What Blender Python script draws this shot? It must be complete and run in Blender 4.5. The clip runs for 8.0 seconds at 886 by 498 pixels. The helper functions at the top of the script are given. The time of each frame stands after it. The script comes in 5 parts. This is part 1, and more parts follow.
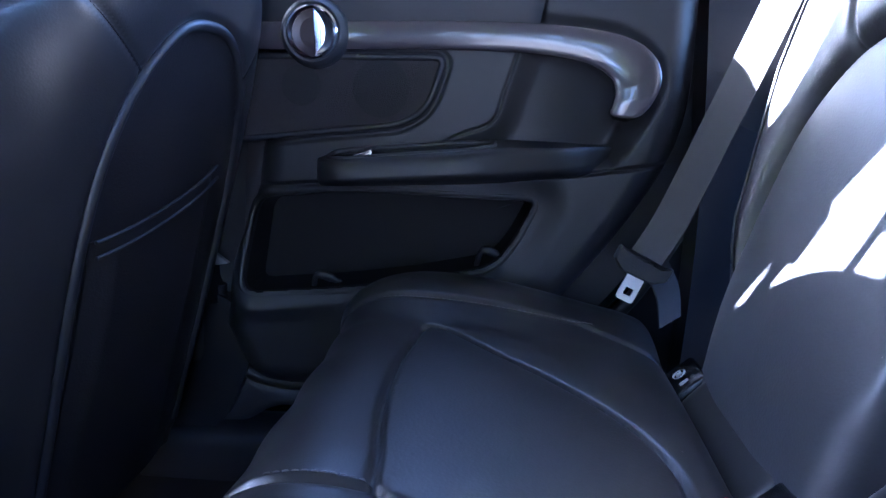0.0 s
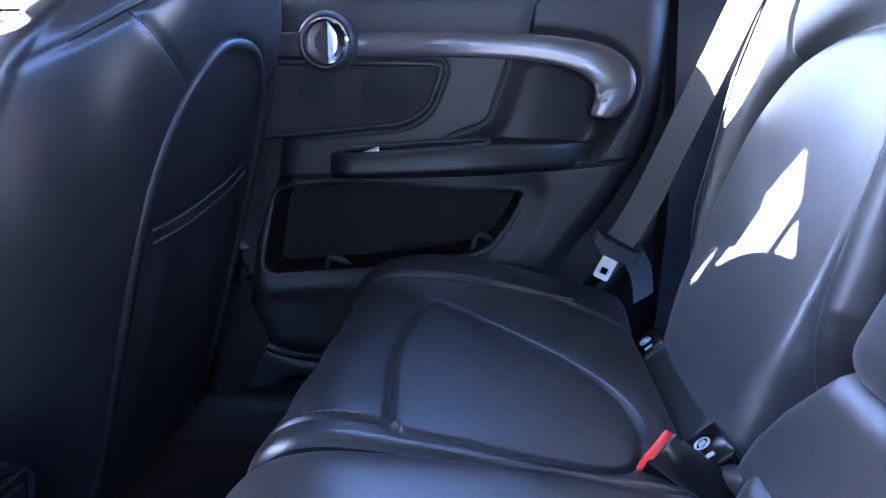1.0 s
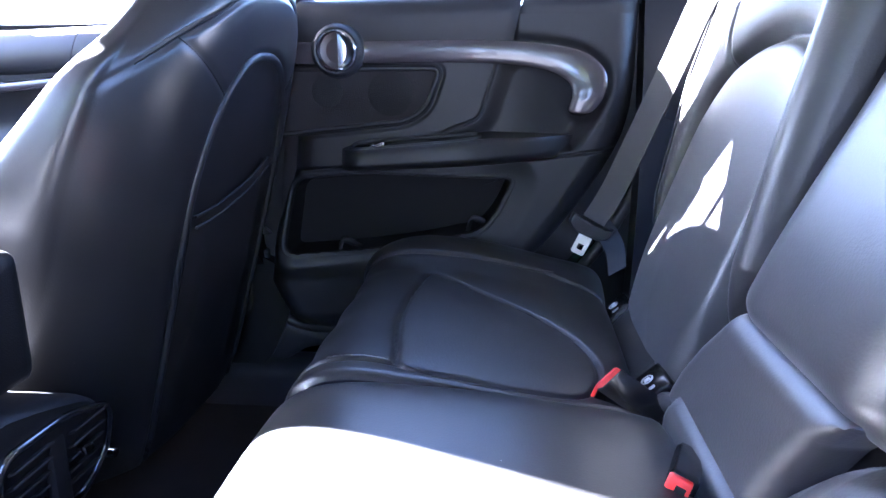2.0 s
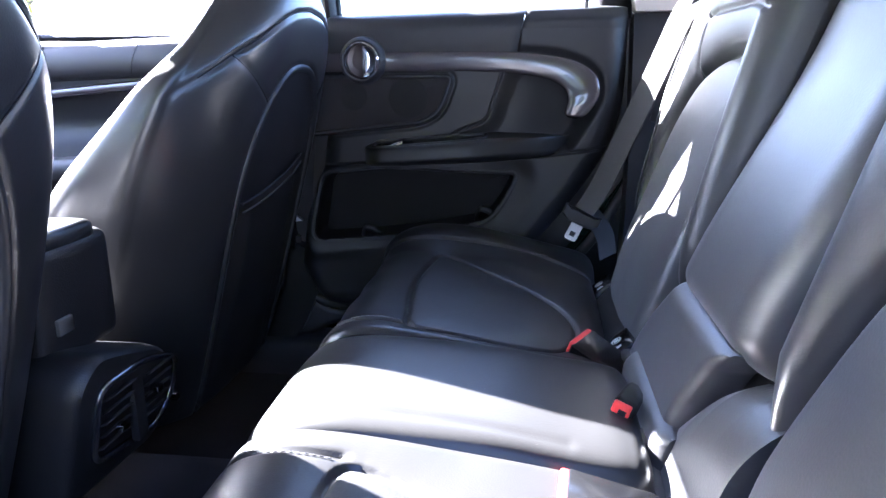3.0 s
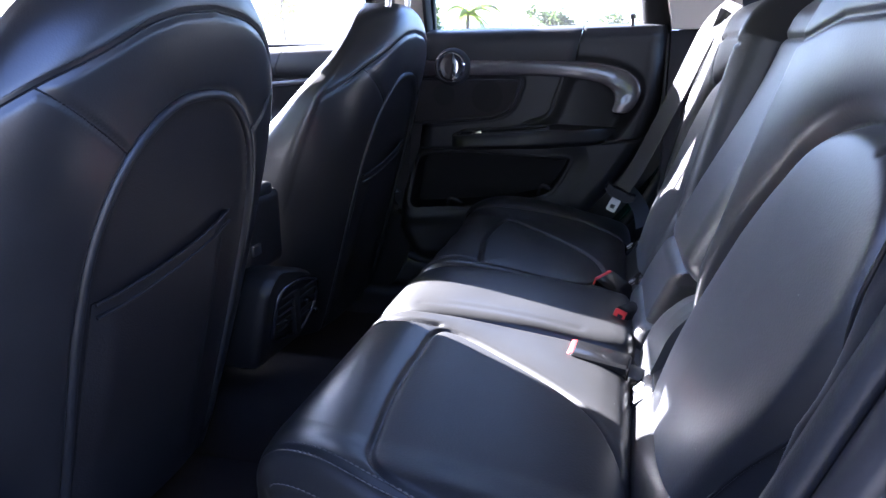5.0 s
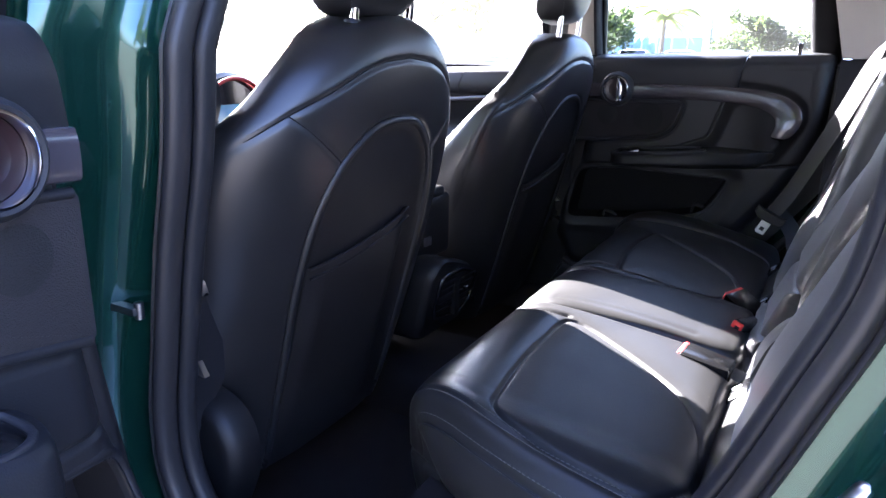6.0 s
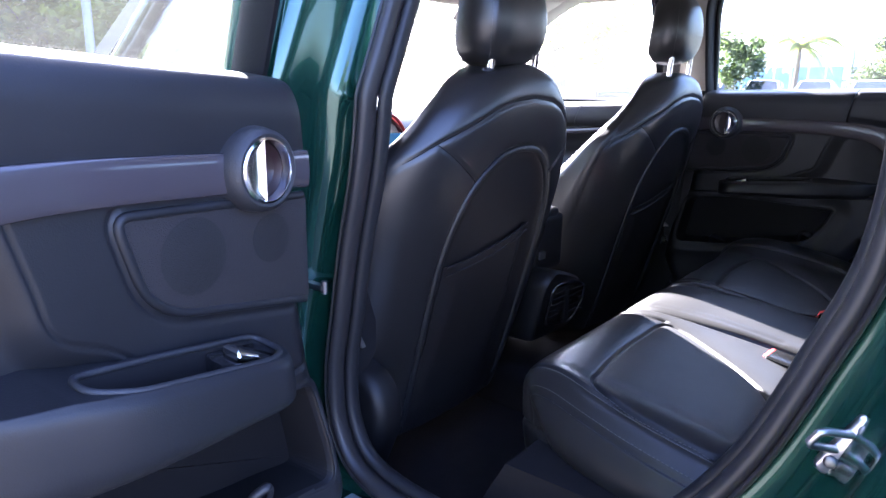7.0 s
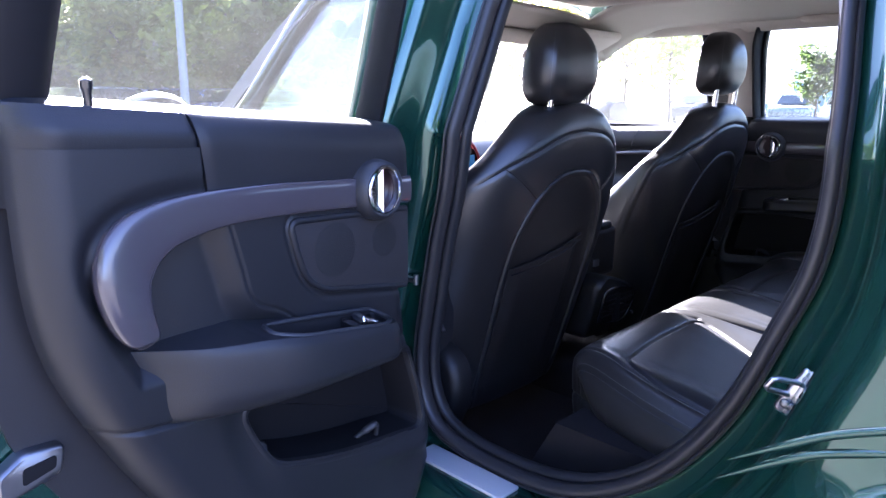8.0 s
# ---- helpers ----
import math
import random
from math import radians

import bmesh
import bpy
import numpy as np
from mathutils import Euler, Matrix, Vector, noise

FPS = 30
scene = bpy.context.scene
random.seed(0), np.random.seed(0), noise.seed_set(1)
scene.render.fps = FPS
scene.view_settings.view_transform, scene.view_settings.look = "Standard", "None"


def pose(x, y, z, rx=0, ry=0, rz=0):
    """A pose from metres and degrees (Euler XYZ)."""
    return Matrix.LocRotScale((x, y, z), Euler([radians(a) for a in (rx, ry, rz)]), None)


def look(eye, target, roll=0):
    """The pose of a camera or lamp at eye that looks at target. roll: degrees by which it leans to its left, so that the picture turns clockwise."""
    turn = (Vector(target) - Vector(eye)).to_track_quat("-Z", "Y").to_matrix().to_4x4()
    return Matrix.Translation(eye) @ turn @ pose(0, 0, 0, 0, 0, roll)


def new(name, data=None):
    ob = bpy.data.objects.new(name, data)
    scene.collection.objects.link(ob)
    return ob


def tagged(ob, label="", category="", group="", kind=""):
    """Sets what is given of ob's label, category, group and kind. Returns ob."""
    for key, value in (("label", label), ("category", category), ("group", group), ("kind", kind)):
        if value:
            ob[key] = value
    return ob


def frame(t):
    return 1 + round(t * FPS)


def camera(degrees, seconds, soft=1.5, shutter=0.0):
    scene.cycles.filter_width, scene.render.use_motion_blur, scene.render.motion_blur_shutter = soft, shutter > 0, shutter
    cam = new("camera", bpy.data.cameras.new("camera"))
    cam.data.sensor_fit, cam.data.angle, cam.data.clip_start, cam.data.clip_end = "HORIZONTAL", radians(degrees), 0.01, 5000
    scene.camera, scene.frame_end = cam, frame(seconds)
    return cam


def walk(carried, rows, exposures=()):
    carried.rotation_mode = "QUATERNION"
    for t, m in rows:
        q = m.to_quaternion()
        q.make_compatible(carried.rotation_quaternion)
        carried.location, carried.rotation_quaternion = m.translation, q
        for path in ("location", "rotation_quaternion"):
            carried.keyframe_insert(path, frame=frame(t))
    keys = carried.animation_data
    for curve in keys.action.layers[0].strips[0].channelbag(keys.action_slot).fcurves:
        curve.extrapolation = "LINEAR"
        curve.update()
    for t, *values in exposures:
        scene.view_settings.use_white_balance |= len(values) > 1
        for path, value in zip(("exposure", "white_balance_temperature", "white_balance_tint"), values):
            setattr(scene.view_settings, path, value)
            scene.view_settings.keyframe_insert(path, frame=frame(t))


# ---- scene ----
cam = camera(66.3, 8.0)
PATH = [
    (0, (0.613, -0.285, 0.866), (0.447, 1.663, 0.445), 0.9),
    (0.5, (0.613, -0.333, 0.881), (0.47, 1.611, 0.434), 0.6),
    (1, (0.621, -0.394, 0.893), (0.46, 1.543, 0.423), 0.7),
    (1.5, (0.632, -0.463, 0.904), (0.465, 1.468, 0.412), 0.1),
    (3, (0.684, -0.678, 0.932), (0.436, 1.241, 0.423), -0.2),
    (3.5, (0.7, -0.766, 0.943), (0.404, 1.142, 0.42), 0.5),
    (4, (0.712, -0.851, 0.946), (0.456, 1.062, 0.422), 0.5),
    (5.5, (0.791, -1.1, 1.004), (0.109, 0.692, 0.436), 0.2),
    (6, (0.85, -1.177, 1.024), (-0.081, 0.507, 0.477), 0.9),
    (6.5, (0.886, -1.255, 1.029), (-0.218, 0.333, 0.519), 0.6),
    (7, (0.949, -1.355, 1.04), (-0.267, 0.163, 0.571), 0.7),
    (7.5, (1.027, -1.469, 1.056), (-0.277, -0.021, 0.606), 0.5),
    (8, (1.114, -1.555, 1.08), (-0.257, -0.163, 0.651), 0.4),
]
walk(cam, [(t, look(eye, target, roll)) for t, eye, target, roll in PATH],
     [(0, 6.6, 4600, 37), (1.0, 6.85, 4600, 38), (1.5, 7.0, 4700, 38), (3.0, 6.5, 5150, 34), (3.5, 6.25, 5150, 34), (4.0, 6.3, 5050, 36), (5.5, 5.2, 5250, 36), (6.0, 5.52, 5400, 36), (7.5, 5.38, 5250, 39), (8.0, 5.08, 5250, 40)])

# ---- light ----
SUN_AZ, SUN_EL = 25.3, 27.5      # degrees: right of the car's nose, above the horizon
world = bpy.data.worlds.new("sky")
scene.world = world
world.use_nodes = True
wn = world.node_tree
sky = wn.nodes.new("ShaderNodeTexSky")
sky.sky_type, sky.sun_disc = "NISHITA", False
sky.sun_elevation, sky.sun_rotation = radians(SUN_EL), radians(-90 + SUN_AZ)
sky.air_density, sky.dust_density, sky.ozone_density = 1.0, 3.0, 1.0
wn.links.new(sky.outputs["Color"], wn.nodes["Background"].inputs["Color"])
wn.nodes["Background"].inputs["Strength"].default_value = 0.05
sun_data = bpy.data.lights.new("sun", "SUN")
sun_data.energy, sun_data.angle, sun_data.color = 4.6, radians(0.53), (1.0, 0.97, 0.71)
sun = new("sun", sun_data)
az, el = radians(SUN_AZ), radians(SUN_EL)
SUN_DIR = Vector((-math.cos(az) * math.cos(el), math.sin(az) * math.cos(el), math.sin(el)))
sun.matrix_world = Matrix.Translation((-6, 3, 6)) @ SUN_DIR.to_track_quat("Z", "Y").to_matrix().to_4x4()


# ---- materials ----
def material(name, color, rough=0.5, metal=0.0, grain=0.0, scale=400.0, vary=0.15, vary_scale=9.0, coat=0.0, spec=0.5, bump=0.12, sheen=0.0, lint=0.0):
    m = bpy.data.materials.new(name)
    m.use_nodes = True
    nt = m.node_tree
    b = nt.nodes["Principled BSDF"]
    b.inputs["Roughness"].default_value = rough
    b.inputs["Metallic"].default_value = metal
    b.inputs["Coat Weight"].default_value = coat
    b.inputs["Coat Roughness"].default_value = 0.04
    b.inputs["Specular IOR Level"].default_value = spec
    b.inputs["Sheen Weight"].default_value, b.inputs["Sheen Roughness"].default_value = sheen, 0.4
    tc = nt.nodes.new("ShaderNodeTexCoord")
    big = nt.nodes.new("ShaderNodeTexNoise")
    big.inputs["Scale"].default_value, big.inputs["Detail"].default_value = vary_scale, 5
    nt.links.new(tc.outputs["Object"], big.inputs["Vector"])
    mix = nt.nodes.new("ShaderNodeMix")
    mix.data_type = "RGBA"
    lo = tuple(c * (1 - vary) for c in color)
    hi = tuple(min(1, c * (1 + vary)) for c in color)
    mix.inputs[6].default_value, mix.inputs[7].default_value = (*lo, 1), (*hi, 1)
    nt.links.new(big.outputs["Fac"], mix.inputs[0])
    if lint:
        # sparse specks of lint and dust
        cell, lim, speck = nt.nodes.new("ShaderNodeTexVoronoi"), nt.nodes.new("ShaderNodeMath"), nt.nodes.new("ShaderNodeMix")
        cell.inputs["Scale"].default_value = 26.0
        lim.operation = "LESS_THAN"
        lim.inputs[1].default_value = 0.018
        nt.links.new(tc.outputs["Object"], cell.inputs["Vector"])
        nt.links.new(cell.outputs["Distance"], lim.inputs[0])
        speck.data_type = "RGBA"
        speck.inputs[7].default_value = (0.16, 0.155, 0.15, 1)
        nt.links.new(lim.outputs[0], speck.inputs[0])
        nt.links.new(mix.outputs[2], speck.inputs[6])
        nt.links.new(speck.outputs[2], b.inputs["Base Color"])
    else:
        nt.links.new(mix.outputs[2], b.inputs["Base Color"])
    ramp = nt.nodes.new("ShaderNodeMapRange")
    ramp.inputs["To Min"].default_value, ramp.inputs["To Max"].default_value = max(0.02, rough - 0.07), min(1, rough + 0.07)
    nt.links.new(big.outputs["Fac"], ramp.inputs["Value"])
    nt.links.new(ramp.outputs["Result"], b.inputs["Roughness"])
    if grain:
        fine = nt.nodes.new("ShaderNodeTexVoronoi" if grain > 1 else "ShaderNodeTexNoise")
        fine.inputs["Scale"].default_value = scale
        nt.links.new(tc.outputs["Object"], fine.inputs["Vector"])
        bm_ = nt.nodes.new("ShaderNodeBump")
        bm_.inputs["Strength"].default_value, bm_.inputs["Distance"].default_value = bump, 0.0006
        nt.links.new(fine.outputs[0], bm_.inputs["Height"])
        nt.links.new(bm_.outputs["Normal"], b.inputs["Normal"])
    return m


def glass_material(name, tint, gloss=1.0, dust=0.0):
    """Thin pane: clear with a Fresnel reflection and a film of dust that doubles as glare haze."""
    m = bpy.data.materials.new(name)
    m.use_nodes = True
    nt = m.node_tree
    nt.nodes.remove(nt.nodes["Principled BSDF"])
    out = nt.nodes["Material Output"]
    tr, gl = nt.nodes.new("ShaderNodeBsdfTransparent"), nt.nodes.new("ShaderNodeBsdfGlossy")
    tr.inputs["Color"].default_value = (*tint, 1)
    gl.inputs["Roughness"].default_value = 0.02
    gl.inputs["Color"].default_value = (gloss, gloss, gloss, 1)
    fr, mx = nt.nodes.new("ShaderNodeLayerWeight"), nt.nodes.new("ShaderNodeMixShader")
    fr.inputs["Blend"].default_value = 0.5
    pw, ad = nt.nodes.new("ShaderNodeMath"), nt.nodes.new("ShaderNodeMath")
    pw.operation, ad.operation = "POWER", "MULTIPLY_ADD"
    pw.inputs[1].default_value = 5.0
    ad.inputs[1].default_value, ad.inputs[2].default_value = 0.95, 0.05
    nt.links.new(fr.outputs["Facing"], pw.inputs[0])
    nt.links.new(pw.outputs[0], ad.inputs[0])
    nt.links.new(ad.outputs[0], mx.inputs[0])
    nt.links.new(tr.outputs[0], mx.inputs[1])
    nt.links.new(gl.outputs[0], mx.inputs[2])
    film, veil, spots, amount = nt.nodes.new("ShaderNodeBsdfTranslucent"), nt.nodes.new("ShaderNodeMixShader"), nt.nodes.new("ShaderNodeTexNoise"), nt.nodes.new("ShaderNodeMapRange")
    film.inputs["Color"].default_value = (0.8, 0.79, 0.76, 1)
    spots.inputs["Scale"].default_value, spots.inputs["Detail"].default_value = 9.0, 6
    amount.inputs["To Min"].default_value, amount.inputs["To Max"].default_value = dust * 0.6, dust * 1.4
    nt.links.new(spots.outputs["Fac"], amount.inputs["Value"])
    nt.links.new(amount.outputs["Result"], veil.inputs[0])
    nt.links.new(mx.outputs[0], veil.inputs[1])
    nt.links.new(film.outputs[0], veil.inputs[2])
    nt.links.new(veil.outputs[0], out.inputs["Surface"])
    return m


def leaf_material(name, color):
    """Leaves that let some light through."""
    m = material(name, color, 0.5, vary=0.5, vary_scale=1.3)
    nt = m.node_tree
    tl, mx = nt.nodes.new("ShaderNodeBsdfTranslucent"), nt.nodes.new("ShaderNodeMixShader")
    tl.inputs["Color"].default_value = (color[0] * 2.2, color[1] * 2.2, color[2] * 1.2, 1)
    mx.inputs[0].default_value = 0.6
    nt.links.new(nt.nodes["Principled BSDF"].outputs[0], mx.inputs[1])
    nt.links.new(tl.outputs[0], mx.inputs[2])
    nt.links.new(mx.outputs[0], nt.nodes["Material Output"].inputs["Surface"])
    return m


LEATHER = material("black_leather", (0.0180, 0.0176, 0.0173), 0.34, grain=2, scale=520, vary=0.2, vary_scale=14, bump=0.10, spec=0.27, sheen=0.0, lint=1.0)
# lit copy of the black leather: extra sheen stands in for light on the backrests
SMOOTHLIT = material("smooth_lit_leather", (0.0185, 0.0184, 0.0190), 0.42, grain=2, scale=420, vary=0.2, vary_scale=12, bump=0.12, spec=0.55, sheen=0.17, lint=1.0)
INSERT = material("perforated_leather", (0.0110, 0.0109, 0.0116), 0.46, grain=2, scale=340, vary=0.2, vary_scale=20, bump=0.2, spec=0.28, sheen=0.02, lint=1.0)
SHELL = material("seat_back_vinyl", (0.0115, 0.0106, 0.0109), 0.48, grain=2, scale=450, vary=0.25, bump=0.25, spec=0.30)
PIPING = material("piping", (0.012, 0.012, 0.013), 0.45, grain=1, scale=300)
THREAD = material("stitching", (0.07, 0.066, 0.064), 0.7)
PLASTIC = material("soft_black_plastic", (0.0135, 0.0137, 0.0155), 0.44, grain=2, scale=650, vary=0.2, bump=0.16, spec=0.30)
PLASTIC2 = material("hard_grey_plastic", (0.017, 0.0172, 0.0200), 0.52, grain=2, scale=500, vary=0.2, bump=0.3)
# dark plastic; in cups, pockets and slots its colour stands in for shade
DARK = material("dark_plastic_recess_shade", (0.0085, 0.0082, 0.0090), 0.6, grain=1, scale=500, spec=0.12)
SEATLEATHER = material("front_seat_leather", (0.0145, 0.0140, 0.0142), 0.33, grain=2, scale=520, vary=0.2, vary_scale=14, bump=0.10, spec=0.6, lint=1.0)
TRIM = material("smoked_gloss_trim", (0.048, 0.041, 0.046), 0.20, coat=0.6, vary=0.12, vary_scale=5)
GLOSS = material("gloss_black", (0.012, 0.012, 0.013), 0.12, coat=0.8)
CHROME = material("chrome", (0.78, 0.78, 0.8), 0.09, 1.0, vary=0.04)
LEVER = material("brushed_chrome", (0.62, 0.62, 0.63), 0.16, 1.0, vary=0.1, vary_scale=60)
CONSOLE = material("dark_console_plastic", (0.006, 0.0058, 0.0063), 0.5, grain=2, scale=600, bump=0.3, spec=0.35)
BUCKLE = material("black_buckle_plastic", (0.005, 0.005, 0.0054), 0.25, grain=1, scale=500, spec=0.25)
STEEL = material("dull_steel", (0.22, 0.22, 0.23), 0.4, 1.0, vary=0.2, vary_scale=40)
SATIN = material("satin_steel", (0.55, 0.55, 0.57), 0.3, 1.0, vary=0.1, vary_scale=40)
RED = material("red_button", (0.62, 0.022, 0.014), 0.5, vary=0.08)
RINGRED = material("red_light_ring", (0.20, 0.010, 0.010), 0.4)
TONGUE = material("zinc_plated_steel", (0.72, 0.71, 0.69), 0.5, 0.35, vary=0.08, vary_scale=60)
DARKRED = material("dark_red_lens", (0.014, 0.004, 0.005), 0.35)
WEB = material("belt_webbing", (0.034, 0.033, 0.033), 0.8, grain=2, scale=900, bump=0.15, vary=0.12, vary_scale=40)
CARPET = material("black_carpet", (0.013, 0.0115, 0.0115), 0.95, grain=1, scale=900, bump=0.9, vary=0.35, vary_scale=30, spec=0.1)
LINER = material("beige_headliner", (0.40, 0.36, 0.315), 0.9, grain=1, scale=700, bump=0.5, vary=0.05)
PAINT = material("green_metallic_paint", (0.0085, 0.054, 0.037), 0.2, metal=0.6, coat=1.0, vary=0.1, vary_scale=3, spec=0.45)
RUBBER = material("rubber_seal", (0.020, 0.0188, 0.0195), 0.42, grain=1, scale=250, spec=0.4)
CLOTH = material("speaker_cloth", (0.0125, 0.0105, 0.011), 0.85, grain=2, scale=700, bump=0.8, vary=0.15)
SPKDARK = material("speaker_mesh_dark", (0.0048, 0.0042, 0.0046), 0.85, grain=2, scale=600, bump=0.8)
WHITE = material("white_print", (0.35, 0.35, 0.36), 0.5)
SCUFF = material("brushed_scuff_plate", (0.5, 0.51, 0.53), 0.35, 0.4, vary=0.03, vary_scale=60)
GLASS = glass_material("window_glass", (0.76, 0.82, 0.80), dust=0.0045)
# stronger film on the front panes, for dust and the white haze of glare
HAZYGLASS = glass_material("dusty_hazy_window_glass", (0.86, 0.92, 0.90), dust=0.014)
PRIVACY = glass_material("roof_glass", (0.012, 0.013, 0.015))
SCREEN = material("screen_blue", (0.05, 0.16, 0.28), 0.15, coat=0.5)
ASPHALT = material("asphalt", (0.085, 0.080, 0.072), 0.9, grain=1, scale=160, bump=0.8, vary=0.3, vary_scale=1.2)
LEAF = leaf_material("leaves", (0.13, 0.145, 0.035))
LEAF3 = leaf_material("deep_green_leaves", (0.035, 0.048, 0.022))
LEAF2 = leaf_material("dark_leaves", (0.09, 0.11, 0.035))
BARK = material("bark", (0.13, 0.10, 0.075), 0.9, grain=1, scale=30, bump=0.9, vary=0.4)
POLE = material("galvanised_pole", (0.26, 0.27, 0.28), 0.5, 0.6)
WALL = material("white_render", (0.72, 0.72, 0.70), 0.8, grain=1, scale=60, vary=0.06, vary_scale=0.6)
BLUEGLASS = material("blue_facade_glass", (0.18, 0.30, 0.42), 0.12, coat=0.5, vary=0.2, vary_scale=0.5)
CARWHITE = material("white_car_paint", (0.75, 0.75, 0.76), 0.25, coat=1.0, vary=0.03)
CARSILVER = material("silver_car_paint", (0.42, 0.43, 0.45), 0.28, 0.5, coat=1.0, vary=0.03)
CARBLUE = material("blue_car_paint", (0.03, 0.10, 0.30), 0.25, coat=1.0, vary=0.03)
CARDARK = material("dark_car_paint", (0.03, 0.032, 0.035), 0.25, coat=1.0, vary=0.03)
CARGLASS = material("dark_car_glass", (0.02, 0.025, 0.03), 0.08, coat=0.5)


# ---- mesh helpers ----
BASE = {}


def thing(name, base, label, category, group="", kind=""):
    ob = new(name)
    ob.empty_display_size = 0.05
    ob.location = base
    BASE[ob.name] = Vector(base)
    return tagged(ob, label, category, group, kind)


def part(name, geo, mat, parent, label="", smooth=True, solid=0.0):
    """One mesh object under a thing or under a part; geo is (vertices, faces) in world metres."""
    verts, faces = geo[:2]
    base = BASE[parent.name]
    me = bpy.data.meshes.new(name)
    me.from_pydata([tuple(Vector(v) - base) for v in verts], [], [tuple(int(i) for i in f) for f in faces])
    b = bmesh.new()
    b.from_mesh(me)
    bmesh.ops.recalc_face_normals(b, faces=b.faces)
    b.to_mesh(me)
    b.free()
    me.materials.append(mat)
    if len(geo) > 2:
        me.shade_smooth()
        own = [v.normal.copy() for v in me.vertices]
        me.normals_split_custom_set_from_vertices([tuple(Vector(n) if Vector(n).dot(o) >= 0 else -Vector(n)) for n, o in zip(geo[2], own)])
    elif smooth:
        me.shade_smooth()
        me.set_sharp_from_angle(angle=radians(50))
    ob = new(name, me)
    ob.parent = parent
    BASE[ob.name] = base
    if solid:
        mod = ob.modifiers.new("thickness", "SOLIDIFY")
        mod.thickness, mod.offset = solid, 0.0
    if label:
        tagged(ob, label)
    return ob


def join(*geos):
    verts, faces, normals = [], [], []
    for v, f, *rest in geos:
        n = len(verts)
        verts += [tuple(p) for p in v]
        faces += [tuple(i + n for i in q) for q in f]
        if rest:
            normals += rest[0]
    return (verts, faces, normals) if normals else (verts, faces)


def curve(points, n=12, closed=False):
    """Catmull-Rom through the points."""
    P = np.array(points, float)
    k = len(P)
    out = []
    for i in range(k if closed else k - 1):
        g = [P[(i + j) % k] if closed else P[min(max(i + j, 0), k - 1)] for j in (-1, 0, 1, 2)]
        for t in np.arange(n) / n:
            out.append(0.5 * (2 * g[1] + (g[2] - g[0]) * t + (2 * g[0] - 5 * g[1] + 4 * g[2] - g[3]) * t * t + (3 * g[1] - g[0] - 3 * g[2] + g[3]) * t**3))
    if not closed:
        out.append(P[-1])
    return np.array(out)


def sweep(points, ra, rb=None, n=10, up=(0, 0, 1), closed=False, square=2.0):
    """A tube along points; ra across, rb along 'up'; numbers or one per point. square: 2 round, 4 squarish."""
    P = np.array(points, float)
    k = len(P)
    ra = np.broadcast_to(np.asarray(ra, float), k)
    rb = ra if rb is None else np.broadcast_to(np.asarray(rb, float), k)
    T = np.roll(P, -1, 0) - np.roll(P, 1, 0) if closed else np.gradient(P, axis=0)
    T /= np.linalg.norm(T, axis=1)[:, None] + 1e-12
    U = np.broadcast_to(np.array(up, float), P.shape)
    S = np.cross(T, U)
    S /= np.linalg.norm(S, axis=1)[:, None] + 1e-12
    V = np.cross(S, T)
    a = np.arange(n) / n * 2 * math.pi
    ca, sa = np.cos(a), np.sin(a)
    ca, sa = np.sign(ca) * np.abs(ca) ** (2 / square), np.sign(sa) * np.abs(sa) ** (2 / square)
    R = P[:, None] + S[:, None] * (ra[:, None] * ca)[..., None] + V[:, None] * (rb[:, None] * sa)[..., None]
    verts = R.reshape(-1, 3).tolist()
    faces = []
    for i in range(k if closed else k - 1):
        j = (i + 1) % k
        for q in range(n):
            r = (q + 1) % n
            faces.append((i * n + q, i * n + r, j * n + r, j * n + q))
    if not closed:
        faces += [tuple(range(n))[::-1], tuple(range((k - 1) * n, k * n))]
    return verts, faces


def grid(P, mask=None, wrap=False):
    m, n = P.shape[:2]
    faces = []
    for i in range(m - 1):
        for j in range(n if wrap else n - 1):
            if mask is None or mask[i, j]:
                r = (j + 1) % n
                faces.append((i * n + j, i * n + r, (i + 1) * n + r, (i + 1) * n + j))
    used = sorted({v for q in faces for v in q})
    at = {v: i for i, v in enumerate(used)}
    flat = P.reshape(-1, 3)
    return [tuple(flat[v]) for v in used], [tuple(at[v] for v in q) for q in faces]


def gridn(P, mask=None, wrap=False):
    """As grid(), with the normals of the whole sheet, so that pieces cut from it meet without a break in the shading."""
    u = np.gradient(P, axis=0)
    v = (np.roll(P, -1, 1) - np.roll(P, 1, 1)) if wrap else np.gradient(P, axis=1)
    N = np.cross(u, v)
    N /= np.linalg.norm(N, axis=-1)[..., None] + 1e-12
    m, n = P.shape[:2]
    I = np.arange(m * n).reshape(m, n)
    J = np.roll(I, -1, 1) if wrap else I[:, 1:]
    A = I if wrap else I[:, :-1]
    Q = np.stack([A[:-1], J[:-1], J[1:], A[1:]], -1)
    Q = Q.reshape(-1, 4) if mask is None else Q[mask[:m - 1, :Q.shape[1]]]
    used, back = np.unique(Q, return_inverse=True)
    return P.reshape(-1, 3)[used].tolist(), back.reshape(Q.shape).tolist(), N.reshape(-1, 3)[used].tolist()


